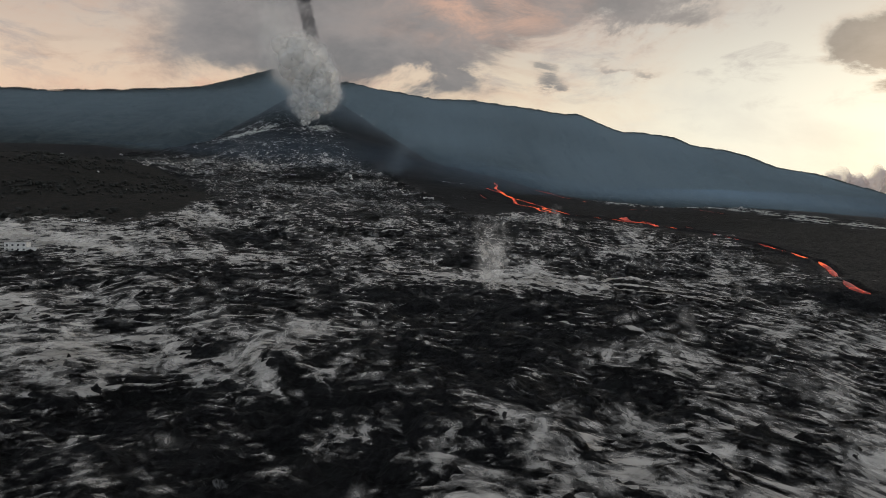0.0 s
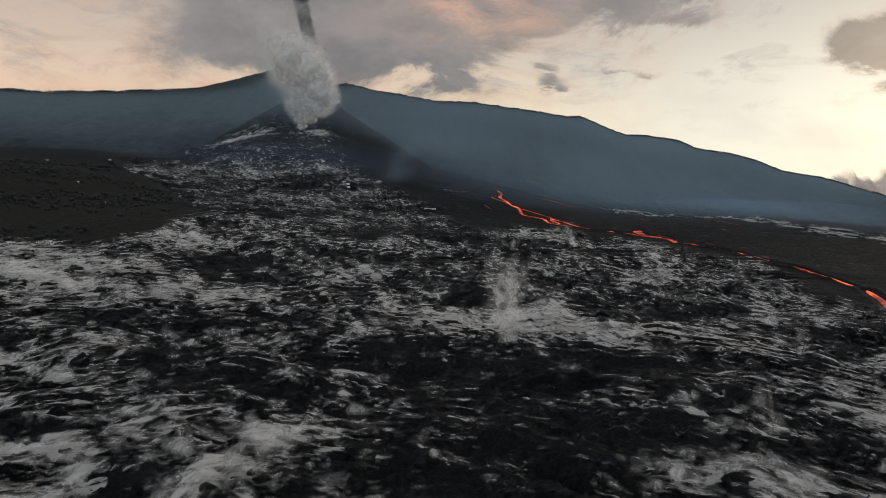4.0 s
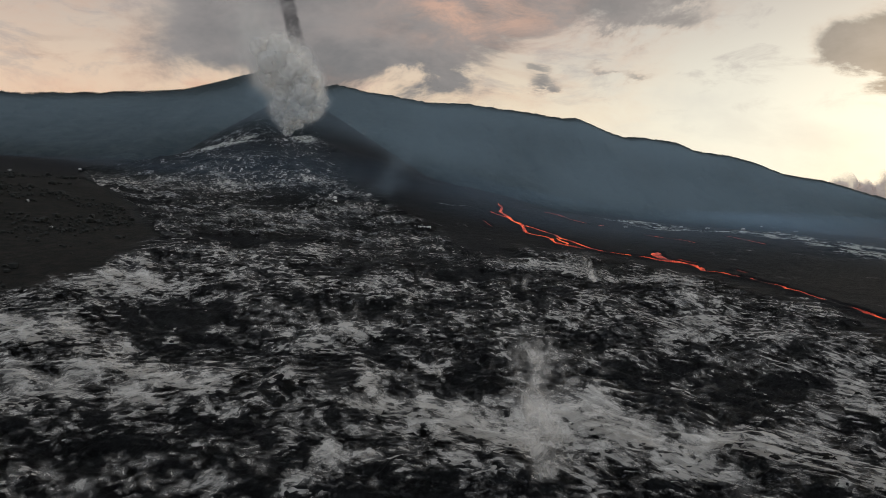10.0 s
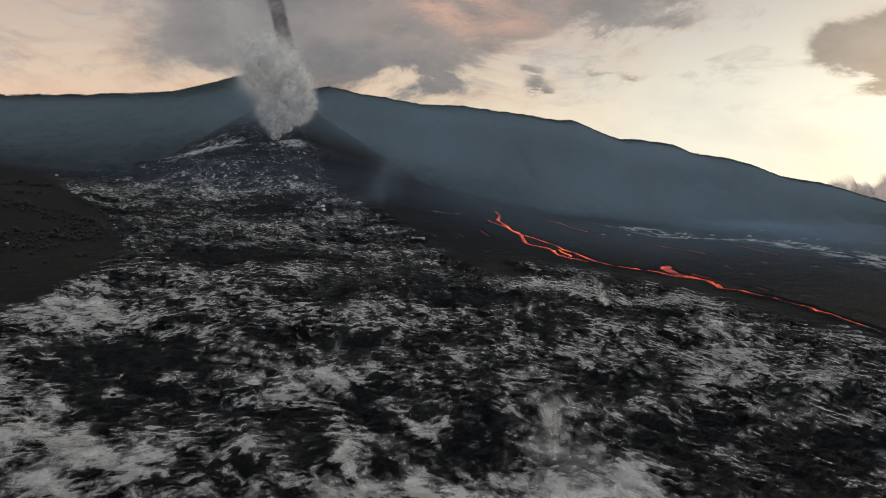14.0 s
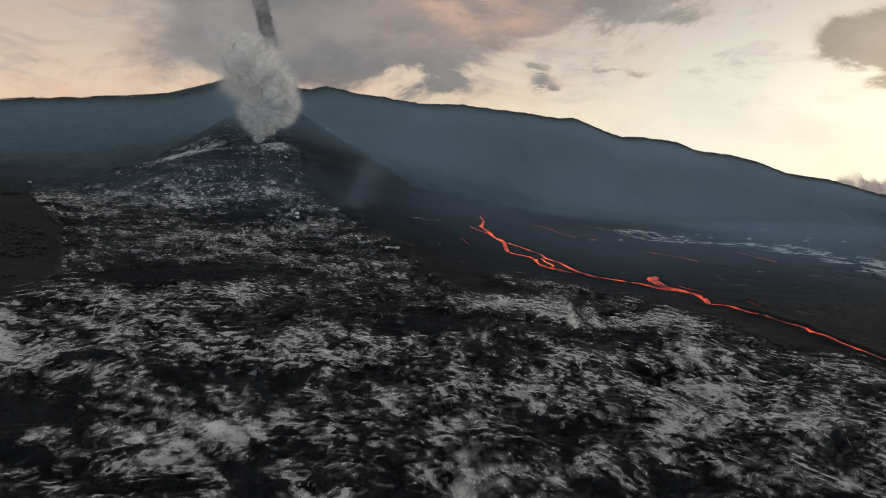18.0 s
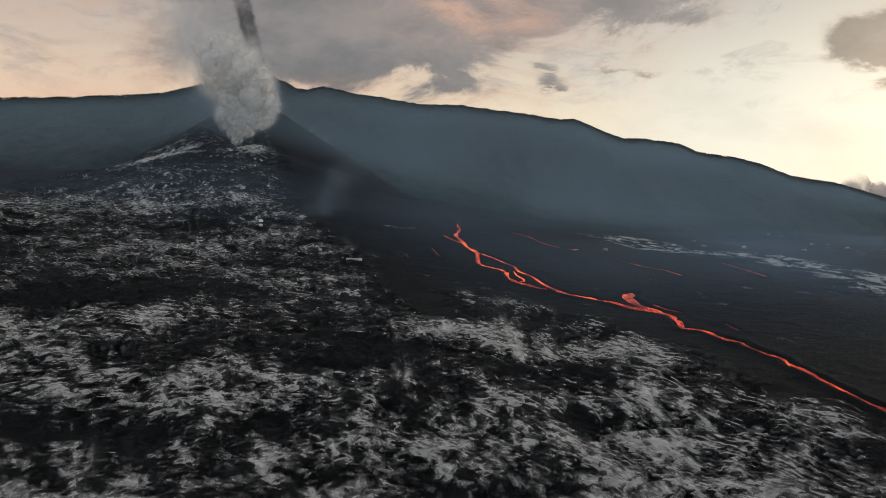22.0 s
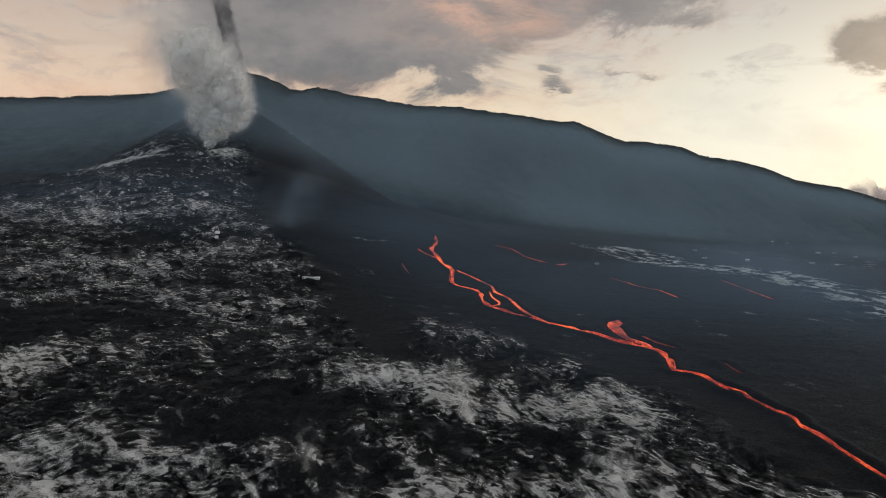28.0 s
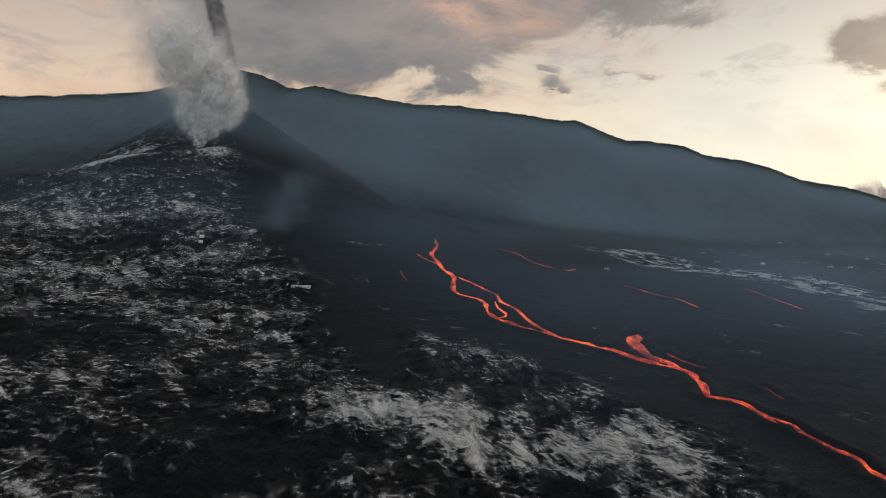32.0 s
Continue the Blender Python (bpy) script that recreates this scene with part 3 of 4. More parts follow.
def grid_mesh(name, rows, columns, x, y, z, attributes, flow=None, keep=None, zones=None, want=0):
    """A sheet of rows x columns points."""
    n = rows * columns
    me = bpy.data.meshes.new(name)
    i, j = np.meshgrid(np.arange(rows - 1), np.arange(columns - 1), indexing="ij")
    a = (i * columns + j).ravel()
    quads = np.stack([a, a + 1, a + columns + 1, a + columns], -1).astype(np.int32)
    if keep is not None or zones is not None:
        quads = quads[keep[quads].any(axis=1)] if zones is None else quads[zones[quads[:, 0]] == want]
        used = np.unique(quads)
        index = np.zeros(n, np.int32)
        index[used] = np.arange(len(used))
        quads = index[quads]
        x, y, z = x[used], y[used], z[used]
        attributes = {k: v[used] for k, v in attributes.items()}
        flow = None if flow is None else flow[used]
        n = len(used)
    me.vertices.add(n)
    me.vertices.foreach_set("co", np.stack([x, y, z], -1).astype(np.float32).ravel())
    me.loops.add(quads.size)
    me.loops.foreach_set("vertex_index", quads.ravel())
    me.polygons.add(len(quads))
    me.polygons.foreach_set("loop_start", np.arange(0, quads.size, 4, dtype=np.int32))
    me.polygons.foreach_set("use_smooth", np.ones(len(quads), dtype=bool))
    me.update(calc_edges=True)
    for key, values in attributes.items():
        at = me.attributes.new(key, "FLOAT", "POINT")
        at.data.foreach_set("value", values.astype(np.float32).ravel())
    if flow is not None:
        at = me.attributes.new("flow", "FLOAT_VECTOR", "POINT")
        at.data.foreach_set("vector", flow.astype(np.float32).ravel())
    return me


def fan(rows_y, columns, half):
    """A grid that widens away from the viewer, finest in its middle."""
    u = np.linspace(-1, 1, columns)
    yy = np.repeat(rows_y, columns)
    xx = np.tile(u, len(rows_y)) * half(yy) + 0.03 * np.clip(yy, 0, 1500)
    return xx, yy


def ground_rows(step, start, end):
    ys, y = [], start
    while y < end:
        ys.append(y)
        if y < 90:
            y += 6
        else:
            y += step * (y + 170)
    return np.array(ys + [end])


ys = ground_rows(0.0027, -420.0, 4700.0)
COLUMNS = 800
gx, gy = fan(ys, COLUMNS, lambda y: 330 + 0.74 * np.maximum(y, 0) + 0.10 * np.maximum(y - 2500, 0))
gz, crust, scrub, forest, cone, steam = surface(gx, gy)
terrain_zone = np.where(forest > 0.5, 1, np.where(cone > 0.5, 2, 0))
for want, name, label, category, kind in (
        (0, "ground", "black rubbly lava slope with pale steaming crests below a ridge", "ground", "structure"),
        (1, "mountain_ridge", "long dark forested ridge seen through blue haze sheets", "mountain", "structure"),
        (2, "cinder_cone", "steep black cinder cone with a smoking crater", "volcanic cone", "")):
    sheet = new(name, grid_mesh(name, len(ys), COLUMNS, gx, gy, gz, {"crust": crust, "scrub": scrub, "forest": forest, "cinder": cone},
                                flow_frame(gx, gy), None, terrain_zone, want))
    sheet.data.materials.append(GROUND)
    tagged(sheet, label, category, kind=kind) if kind else tagged(sheet, label, category)


def part(name, bm, material, parent, label=""):
    me = bpy.data.meshes.new(name)
    bm.to_mesh(me)
    bm.free()
    me.materials.append(material)
    ob = new(name, me)
    ob.parent = parent
    if label:
        ob["label"] = label
    return ob


def height_at(x, y):
    return float(surface(np.array([float(x)]), np.array([float(y)]))[0][0])


# ---------------------------------------------------------------- streams of lava
def resample(line, step):
    pts = [Vector((a, b, 0)) for a, b in line]
    out = []
    for a, b in zip(pts, pts[1:]):
        n = max(1, int((b - a).length / step))
        out += [a.lerp(b, k / n) for k in range(n)]
    return out + [pts[-1]]


def lava_stream(key, material, label, aside=0.0, slim=1.0):
    line = resample(LAVA_LINES[key], 3.0)
    for _ in range(2):
        line = [line[0]] + [(a + 2 * b + c) / 4 for a, b, c in zip(line, line[1:], line[2:])] + [line[-1]]
    px, py = np.array([p.x for p in line]), np.array([p.y for p in line])
    s = np.arange(len(line))
    width = slim * LAVA_WIDTH[key] * (0.55 + 0.9 * fractal(s / 7.0, s * 0 + len(key), 3, 90 + len(key)))
    width *= np.clip(np.minimum(s + 1.5, len(line) - s + 0.5) / 5, 0.15, 1)
    if key == "bump":
        width *= np.interp(s / s[-1], (0, 0.12, 0.3, 0.6, 1), (0.5, 1.6, 1.1, 0.6, 0.35))
    tx, ty = np.gradient(px), np.gradient(py)
    ln = np.hypot(tx, ty) + 1e-6
    nx, ny = -ty / ln, tx / ln
    sway = aside * np.sin(s / 4.3 + 5 * fractal(s / 9.0, s * 0 + 2, 2, 97)) * smooth01(0, 4, np.minimum(s, len(line) - 1 - s))
    px, py = px + nx * sway, py + ny * sway
    cols = np.array([-1.0, -0.75, -0.3, 0.0, 0.3, 0.75, 1.0])
    side = cols[None, :] * width[:, None] * 0.5
    side = side + 0.5 * (value_noise(s[:, None] / 2.0 + cols * 3, cols[None, :] * 5 + s[:, None] * 0.1, 33) - 0.5) * (np.abs(cols) > 0.9)
    x, y = px[:, None] + nx[:, None] * side, py[:, None] + ny[:, None] * side
    z = surface(x.ravel(), y.ravel())[0].reshape(x.shape)
    z = np.maximum(z, z.mean(axis=1, keepdims=True)) + 0.55 * (1 - cols[None, :] ** 2) + np.where(np.abs(cols) > 0.9, -0.6, 0.68)[None, :]
    me = grid_mesh("lava_stream", len(line), len(cols), x.ravel(), y.ravel(), z.ravel(), {})
    me.materials.append(material)
    return tagged(new("lava_stream", me), label, "lava stream", "streams of lava")


for key in LAVA_LINES:
    dull = key in ("far1", "far2", "far3", "stub", "thin1", "thin2")
    lava_stream(key, DULL_LAVA if dull else LAVA,
                "thin dull red lava trickle on dark rock" if dull else "glowing orange-red lava river in a dark channel")
for key, aside, slim in (("main", 2.4, 0.32), ("main", -2.0, 0.24), ("low", 1.4, 0.3)):
    lava_stream(key, LAVA, "narrow side strand of glowing lava braided along the river", aside, slim)


# ---------------------------------------------------------------- vapour
ys = ground_rows(0.0048, 60.0, 1700.0)
STEAM_COLUMNS = 460
sx, sy = fan(ys, STEAM_COLUMNS, lambda y: 330 + 0.74 * np.maximum(y, 0))
_, _, _, _, _, amount = surface(sx, sy)
_, folds, blocks = rubble(sx, sy, 1.0)
smooth_ground = large_height(sx, sy) + rubble(sx, sy, 1.0)[0] - blocks - 0.6 * folds
fade = smooth01(1700, 1500, sy) * (1 - 0.35 * smooth01(700, 950, sy) - 0.15 * smooth01(1150, 1400, sy))
# the drifts are built up of thin layers, from the blocks upwards
amount = amount + 0.55 * np.minimum(amount * 4, 1) * (smooth01(-2.0, 3.0, folds + 0.9 * blocks) - 0.5)
for lift in (0.3, 2.0, 4.6, 8.0):
    z = smooth_ground + lift + 0.7 * lift * (fractal(sx / 22, sy / 18, 2, 93) - 0.5)
    flow = flow_frame(sx, sy) + np.stack([0.3 * lift + 0 * sx, 0.5 * lift + 0 * sx, 0.5 * lift + 0 * sx], -1)
    sheet = new("field_steam", grid_mesh("field_steam", len(ys), STEAM_COLUMNS, sx, sy, z, {"steam": amount * fade, "lift": lift + 0 * sx, "fine": smooth01(470, 620, sy)}, flow, amount * fade > 0.02))
    sheet.data.materials.append(FIELD_STEAM)
    tagged(sheet, "low wisps of pale steam lying between the blocks of the lava field" if lift < 2 else "ragged drifts of pale steam above the hot lava field", "steam", kind="stuff")


def skyline(x, y):
    """Height at which the ridge's crest stands behind a place, from over the field."""
    ux, uy = (x - 60) / (y - 200), np.linspace(2600, 4300, 60)
    slope = np.max([(mountain_height(60 + ux * (d - 200), np.full(x.shape, d)) - 50) / (d - 200) for d in uy], axis=0)
    return 50 + slope * (y - 200)


def haze_curtain(x0, x1, y0, share, strength, label, top=None, fade=0.5, rise=120, before=None):
    """An added blue sheet imitating aerial haze before the slopes, thinning to its ends, its top and the ground;
    before: metres in front of the ridge's crest.
    """
    rows, columns = 70, 260
    u, v = np.meshgrid(np.linspace(0, 1, columns), np.linspace(0, 1, rows))
    x = x0 + (x1 - x0) * u
    y = y0 if before is None else np.interp(x, [p[0] for p in RIDGE], [p[1] for p in RIDGE]) - before
    y = y + 60 * (fractal(x / 420, 0 * v, 2, 77) - 0.5)
    foot = large_height(x.ravel(), y.ravel()).reshape(x.shape)
    crest = skyline(x.ravel(), y.ravel()).reshape(x.shape) if top is None else np.full(x.shape, top)
    z = foot - 5 + v * np.maximum(share * crest - foot, 10)
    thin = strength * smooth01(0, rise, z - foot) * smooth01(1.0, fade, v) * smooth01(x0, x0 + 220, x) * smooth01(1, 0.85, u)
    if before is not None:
        # haze put on more strongly towards the east
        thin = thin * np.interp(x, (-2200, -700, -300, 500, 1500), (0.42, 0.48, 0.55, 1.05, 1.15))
    me = grid_mesh("haze", rows, columns, x.ravel(), y.ravel(), z.ravel(), {"steam": thin.ravel()})
    me.materials.append(HAZE)
    return tagged(new("haze", me), label, "haze", kind="stuff")


# stacked see-through sheets lighten the far slopes in place of aerial haze
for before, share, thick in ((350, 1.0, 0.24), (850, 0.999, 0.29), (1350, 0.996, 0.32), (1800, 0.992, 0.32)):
    haze_curtain(-4200, 3900, 0, share, thick, "translucent blue sheet imitating aerial haze before the face of the ridge", fade=0.985 - 0.00002 * before, rise=60 + 0.07 * before, before=before)
haze_curtain(-330, 3000, 1640, 0.90, 0.24, "translucent blue sheet imitating haze over the head of the valley", fade=0.5, rise=60)
haze_curtain(-150, 2300, 1430, 0.85, 0.17, "faint blue sheet imitating haze across the valley", fade=0.4, rise=60)
haze_curtain(60, 2300, 1180, 0.75, 0.12, "faint blue sheet imitating haze across the valley", fade=0.3, rise=60)
haze_curtain(150, 2800, 1930, 0.80, 0.36, "translucent blue sheet imitating haze at the foot of the ridge", fade=0.25, rise=50)
haze_curtain(-1150, 200, 1545, 1.0, 0.24, "faint blue sheet imitating haze before the cinder cone", 380, 0.6, 60)
# low smoke lying over the dark flats beside the lava
hx, hy = np.meshgrid(np.linspace(-900, 1500, 220), np.linspace(480, 2150, 150))
hx, hy = hx.ravel(), hy.ravel()
low = 0.17 * smooth01(0, 250, hx + 0.5 * np.clip(hy - 850, 0, 350)) * smooth01(1500, 1100, hx) * smooth01(560, 900, hy + 0.4 * (hx - 200))
low = low + 0.22 * np.exp(-((hx - 420) / 90) ** 2 - ((hy - 1000) / 160) ** 2)
low = np.maximum(low, 0.10 * smooth01(950, 1250, hy) * smooth01(-900, -600, hx)) * smooth01(1560, 1150, hy)
low = low * smooth01(-0.4, 0.6, fractal(hx / 300, hy / 260, 3, 85))
flat_smoke = new("low_haze", grid_mesh("low_haze", 150, 220, hx, hy, large_height(hx, hy) + 28 + 10 * fractal(hx / 420, hy / 420, 2, 86), {"steam": low}, None, low > 0.005))
flat_smoke.data.materials.append(LOW_HAZE)
tagged(flat_smoke, "thin blue smoke drifting low over the dark valley floor", "haze", kind="stuff")


def veil_shell(name, stations, share, seed, dense, side=(0.0, 0.0), lumps=4, rows=220, columns=110):
    """The rounded outer side of a rising column of vapour; side: how far its two flanks thin out."""
    st = np.array(stations, float)
    s = np.linspace(0, len(st) - 1, rows)[:, None]
    c = [np.interp(s, np.arange(len(st)), st[:, k]) for k in range(4)]
    a = np.linspace(np.pi, 2 * np.pi, columns)[None, :]
    across, rise = np.cos(a), c[2] / np.mean(st[:, 3])
    wave = fractal(1.7 * across + 0.8 * rise + seed, 1.2 * rise - 0.9 * np.sin(a) + 0 * a, lumps, 230, 0.55)
    puff = 1 - crags(2.4 * across + 3 + 0.7 * rise, 2.1 * rise - 0.6 * across + seed, 2, 250)
    r = share * c[3] * ((0.72 + 0.35 * wave + 0.22 * puff) if lumps > 2 else (0.8 + 0.4 * wave))
    x, y = c[0] + r * across, c[1] + r * np.sin(a)
    z = c[2] + 0.10 * r * (puff - 0.5) * smooth01(0, 0.5, s) * (lumps > 2)
    flank = smooth01(-1.0, -1.0 + side[0] + 0.02, across) * smooth01(1.0, 1.0 - side[1] - 0.02, across)
    thin = flank * np.interp(s / s[-1], np.linspace(0, 1, len(dense)), dense) + 0 * x
    return grid_mesh(name, rows, columns, x.ravel(), y.ravel(), z.ravel(), {"steam": thin.ravel()})


def vapour(name, label, category, pieces, group=""):
    """A body of vapour; pieces of (part, mesh, material, label)."""
    root = tagged(new(name), label, category, group)
    for piece, me, material, text in pieces:
        me.materials.append(material)
        ob = new(piece, me)
        ob.parent = root
        ob["kind"] = "stuff"
        if text:
            ob["label"] = text
    return root


def puff_caps(name, cx, cy, cz, radius, seed, strength=1.0, face=(0.0, -0.8, 0.6), wide=1.0, tall=1.0, rings=7, spokes=17, depth=0.35):
    """Rounded, lumpy heads of vapour, one for each place, thinning to their rims."""
    r = np.random.RandomState(seed)
    n = len(cx)
    one = lambda q: (np.asarray(q, float) + np.zeros(n))[:, None, None]
    f = np.array(face) / np.linalg.norm(face)
    up = np.array((0.0, f[2], -f[1]))
    rr, th = np.linspace(0.02, 1, rings)[None, :, None], np.linspace(0, 2 * np.pi, spokes)[None, None, :]
    tilt, phase = one(r.normal(0, 0.35, n)), one(r.uniform(0, 90, n))
    lump = 0.72 + 0.6 * fractal(1.3 * np.cos(th) * rr + phase, 1.3 * np.sin(th) * rr + phase, 3, 170)
    a, b = rr * np.cos(th) * one(wide) * lump, rr * np.sin(th) * one(tall) * lump
    a, b = a * np.cos(tilt) - b * np.sin(tilt), a * np.sin(tilt) + b * np.cos(tilt)
    deep = depth * np.sqrt(1 - 0.92 * rr * rr) * (0.5 + 0.7 * fractal(2.2 * a + phase, 2.2 * b, 3, 171))
    size = one(radius)
    x = one(cx) + size * (a + deep * f[0])
    y = one(cy) + size * (b * up[1] + deep * f[1])
    z = one(cz) + size * (b * up[2] + deep * f[2])
    thin = one(strength) * one(r.uniform(0.7, 1.0, n)) * smooth01(1.0, 0.05, rr) + 0 * x
    i, j = np.meshgrid(np.arange(rings - 1), np.arange(spokes - 1), indexing="ij")
    k = (i * spokes + j).ravel()
    quads = np.stack([k, k + spokes, k + spokes + 1, k + 1], -1)
    quads = (quads[None] + (np.arange(n) * rings * spokes)[:, None, None]).reshape(-1, 4).astype(np.int32)
    return sheet_mesh(name, x, y, z, quads, thin)


def sheet_mesh(name, x, y, z, quads, thin):
    me = bpy.data.meshes.new(name)
    me.vertices.add(x.size)
    me.vertices.foreach_set("co", np.stack([x, y, z], -1).astype(np.float32).ravel())
    me.loops.add(quads.size)
    me.loops.foreach_set("vertex_index", quads.ravel())
    me.polygons.add(len(quads))
    me.polygons.foreach_set("loop_start", np.arange(0, quads.size, 4, dtype=np.int32))
    me.polygons.foreach_set("use_smooth", np.ones(len(quads), dtype=bool))
    me.update(calc_edges=True)
    me.attributes.new("steam", "FLOAT", "POINT").data.foreach_set("value", thin.astype(np.float32).ravel())
    return me


# the white column: offset east of the vent, height, half width, density
COLUMN = np.array(((-8, 258, 7, 1.0), (-11, 286, 13, 1.0), (-5, 303, 26, 1.0), (3, 314, 58, 1.0), (12, 332, 70, 1.0), (14, 356, 72, 1.0), (6, 380, 76, 1.0), (-14, 408, 82, 0.9),
                   (-36, 440, 84, 0.66), (-58, 490, 92, 0.46), (-84, 570, 100, 0.3), (-100, 690, 106, 0.18), (-112, 800, 112, 0.1)), float)


def column_puffs(name, count, seed, low, high, back, small, share=1.0):
    r = np.random.RandomState(seed)
    z = low + (high - low) * r.rand(count) ** 1.25
    mid, half, dense = (np.interp(z, COLUMN[:, 1], COLUMN[:, k]) for k in (0, 2, 3))
    size = np.minimum(half * r.uniform(*small, count), 0.24 * (z - 254) + 3)
    side = r.uniform(-1, 1, count)
    x = VENT[0] + mid + side * np.maximum(half - 0.75 * size, 0)
    y = VENT[1] + 30 + back - 0.5 * half * np.sqrt(1 - side * side) * r.rand(count)
    soft = share * dense * np.interp(side, (-1, -0.4, 0.3, 1), (0.2, 0.7, 1.0, 1.0))
    return puff_caps(name, x, y, z, size, seed, soft, (0.0, -1.0, 0.25), 1.0, 1.1, 9, 23, 1.0)


FUME_LINE = ((-345, 1640, 280, 16), (-370, 1642, 320, 36), (-392, 1644, 365, 48), (-405, 1648, 410, 50), (-412, 1650, 450, 50))
vapour("steam_plume", "dense white steam column rising from the lower vent", "steam plume", (
    ("heart", column_puffs("heart", 150, 3, 262, 470, 14, (0.32, 0.6)), PLUME_HEART, ""),
    ("billow", column_puffs("billow", 130, 5, 258, 470, 0, (0.14, 0.34), 0.75), PLUME, ""),
    ("veil", column_puffs("veil", 56, 8, 350, 820, 20, (0.5, 0.9), 0.6), PLUME, "thin upper part that drifts into the clouds"),
    ("fume", veil_shell("fume", FUME_LINE, 1.2, 8, (0, 0.5, 0.6, 0.3, 0), (0.95, 0.8), 2), BLUE_FUME, "thin bluish fume trailing beside the steam")))
ASH_LINE = ((-349, 1810, 330, 20), (-344, 1812, 420, 22), (-336, 1812, 480, 22), (-352, 1812, 555, 20), (-370, 1812, 625, 22), (-384, 1812, 700, 28), (-394, 1812, 800, 34))
vapour("ash_column", "dark grey ash smoke rising behind the white plume", "smoke column", (
    ("smoke", veil_shell("smoke", ASH_LINE, 1.0, 5, (0, 0.5, 1, 1, 0.9, 0.8, 0.6), (0.5, 0.3)), ASH, ""),
    ("edge", veil_shell("edge", ASH_LINE, 1.35, 15, (0, 0.3, 0.6, 0.6, 0.6, 0.6, 0.5), (0.9, 0.7)), ASH, "")))
for k, (cx, cy, cz, size) in enumerate(((2410, 4120, 395, 85), (2580, 4120, 405, 110), (2830, 4120, 390, 145))):
    rows, columns = 60, 90
    u, v = np.meshgrid(np.linspace(-1, 1, columns), np.linspace(0, 1, rows))
    top = np.sqrt(np.maximum(1 - u * u, 0)) * (0.55 + 0.7 * fractal(u * 3.2 + 7 * k, u * 0 + k, 2, 120, 0.4))
    lump = fractal(u * 3 + k, v * 2.5 + u, 3, 130)
    x, z = cx + 1.9 * size * u, cz - 0.9 * size + 1.9 * size * top * v
    y = cy - size * np.sqrt(np.maximum(1 - v * v, 0)) * (0.4 + 0.6 * top) - 0.4 * size * lump
    thin = smooth01(0, 0.25, 1 - np.abs(u)) * smooth01(1.0, 0.45, v)
    me = grid_mesh("body", rows, columns, x.ravel(), y.ravel(), z.ravel(), {"steam": thin.ravel()})
    vapour("cloud", "small peach-lit cumulus cloud beyond the end of the ridge", "cloud", (("body", me, CLOUD, ""),), "clouds on the horizon")


r = np.random.RandomState(12)
px, py = r.uniform(-330, 300, 16000), 90 + 760 * r.rand(16000) ** 1.1
_, folds, blocks = rubble(px, py, 1.0)
wanted = surface(px, py)[5] * smooth01(900, 640, py) * (0.35 + 0.65 * smooth01(-1.0, 2.6, folds + 0.9 * blocks))
chosen = np.nonzero(r.rand(16000) < 0.8 * wanted ** 1.5)[0]
px, py = px[chosen], py[chosen]
px, py = px[:800], py[:800]
size = r.uniform(2.0, 5.0, len(px))
me = puff_caps("rising_steam", px, py, surface(px, py)[0] + 0.4 * size, size, 13, 0.50, (0.0, -0.7, 0.7), r.uniform(1.2, 2.2, len(px)), 0.9)
me.materials.append(JET)
tagged(new("rising_steam", me), "ragged veils of white steam rising from cracks in the lava field", "steam", kind="stuff")
for k, (bx, by) in enumerate(HOT):
    if by < 700:
        n = 12
        xs, ys, size = bx + r.normal(0, 11, n), by + r.normal(0, 8, n), r.uniform(2.5, 6.5, n)
        cloud = puff_caps("puff", xs, ys, surface(xs, ys)[0] + 0.3 * size, size, 19 + k, 0.55, (0.0, -0.7, 0.7), 1.7, 0.9)
        vapour("steam_bank", "broad soft bank of white steam over hot cracks in the lava", "steam", (("puff", cloud, JET, ""),), "steam banks on the lava field")


# ---------------------------------------------------------------- houses and small things
def box(bm, x0, y0, z0, x1, y1, z1, bevel=0.04):
    made = bmesh.ops.create_cube(bm, size=1.0)["verts"]
    for v in made:
        v.co = Vector((x0 + (v.co.x + 0.5) * (x1 - x0), y0 + (v.co.y + 0.5) * (y1 - y0), z0 + (v.co.z + 0.5) * (z1 - z0)))
    if bevel:
        edges = list({e for v in made for e in v.link_edges})
        bmesh.ops.bevel(bm, geom=edges, offset=bevel, segments=1, affect="EDGES")


def window_part(x, z, w, h, face, root):
    bm = bmesh.new()
    for a, b, c, d in ((x - w / 2, z, x - w / 2 + 0.1, z + h), (x + w / 2 - 0.1, z, x + w / 2, z + h), (x - w / 2, z, x + w / 2, z + 0.1), (x - w / 2, z + h - 0.1, x + w / 2, z + h)):
        box(bm, a, face - 0.12, b, c, face + 0.02, d, 0)
    frame_ob = part("window", bm, ROOF, root)
    bm = bmesh.new()
    box(bm, x - w / 2 + 0.1, face - 0.05, z + 0.1, x + w / 2 - 0.1, face - 0.01, z + h - 0.1, 0)
    part("pane", bm, DARK_PANE, frame_ob, "dark window pane")


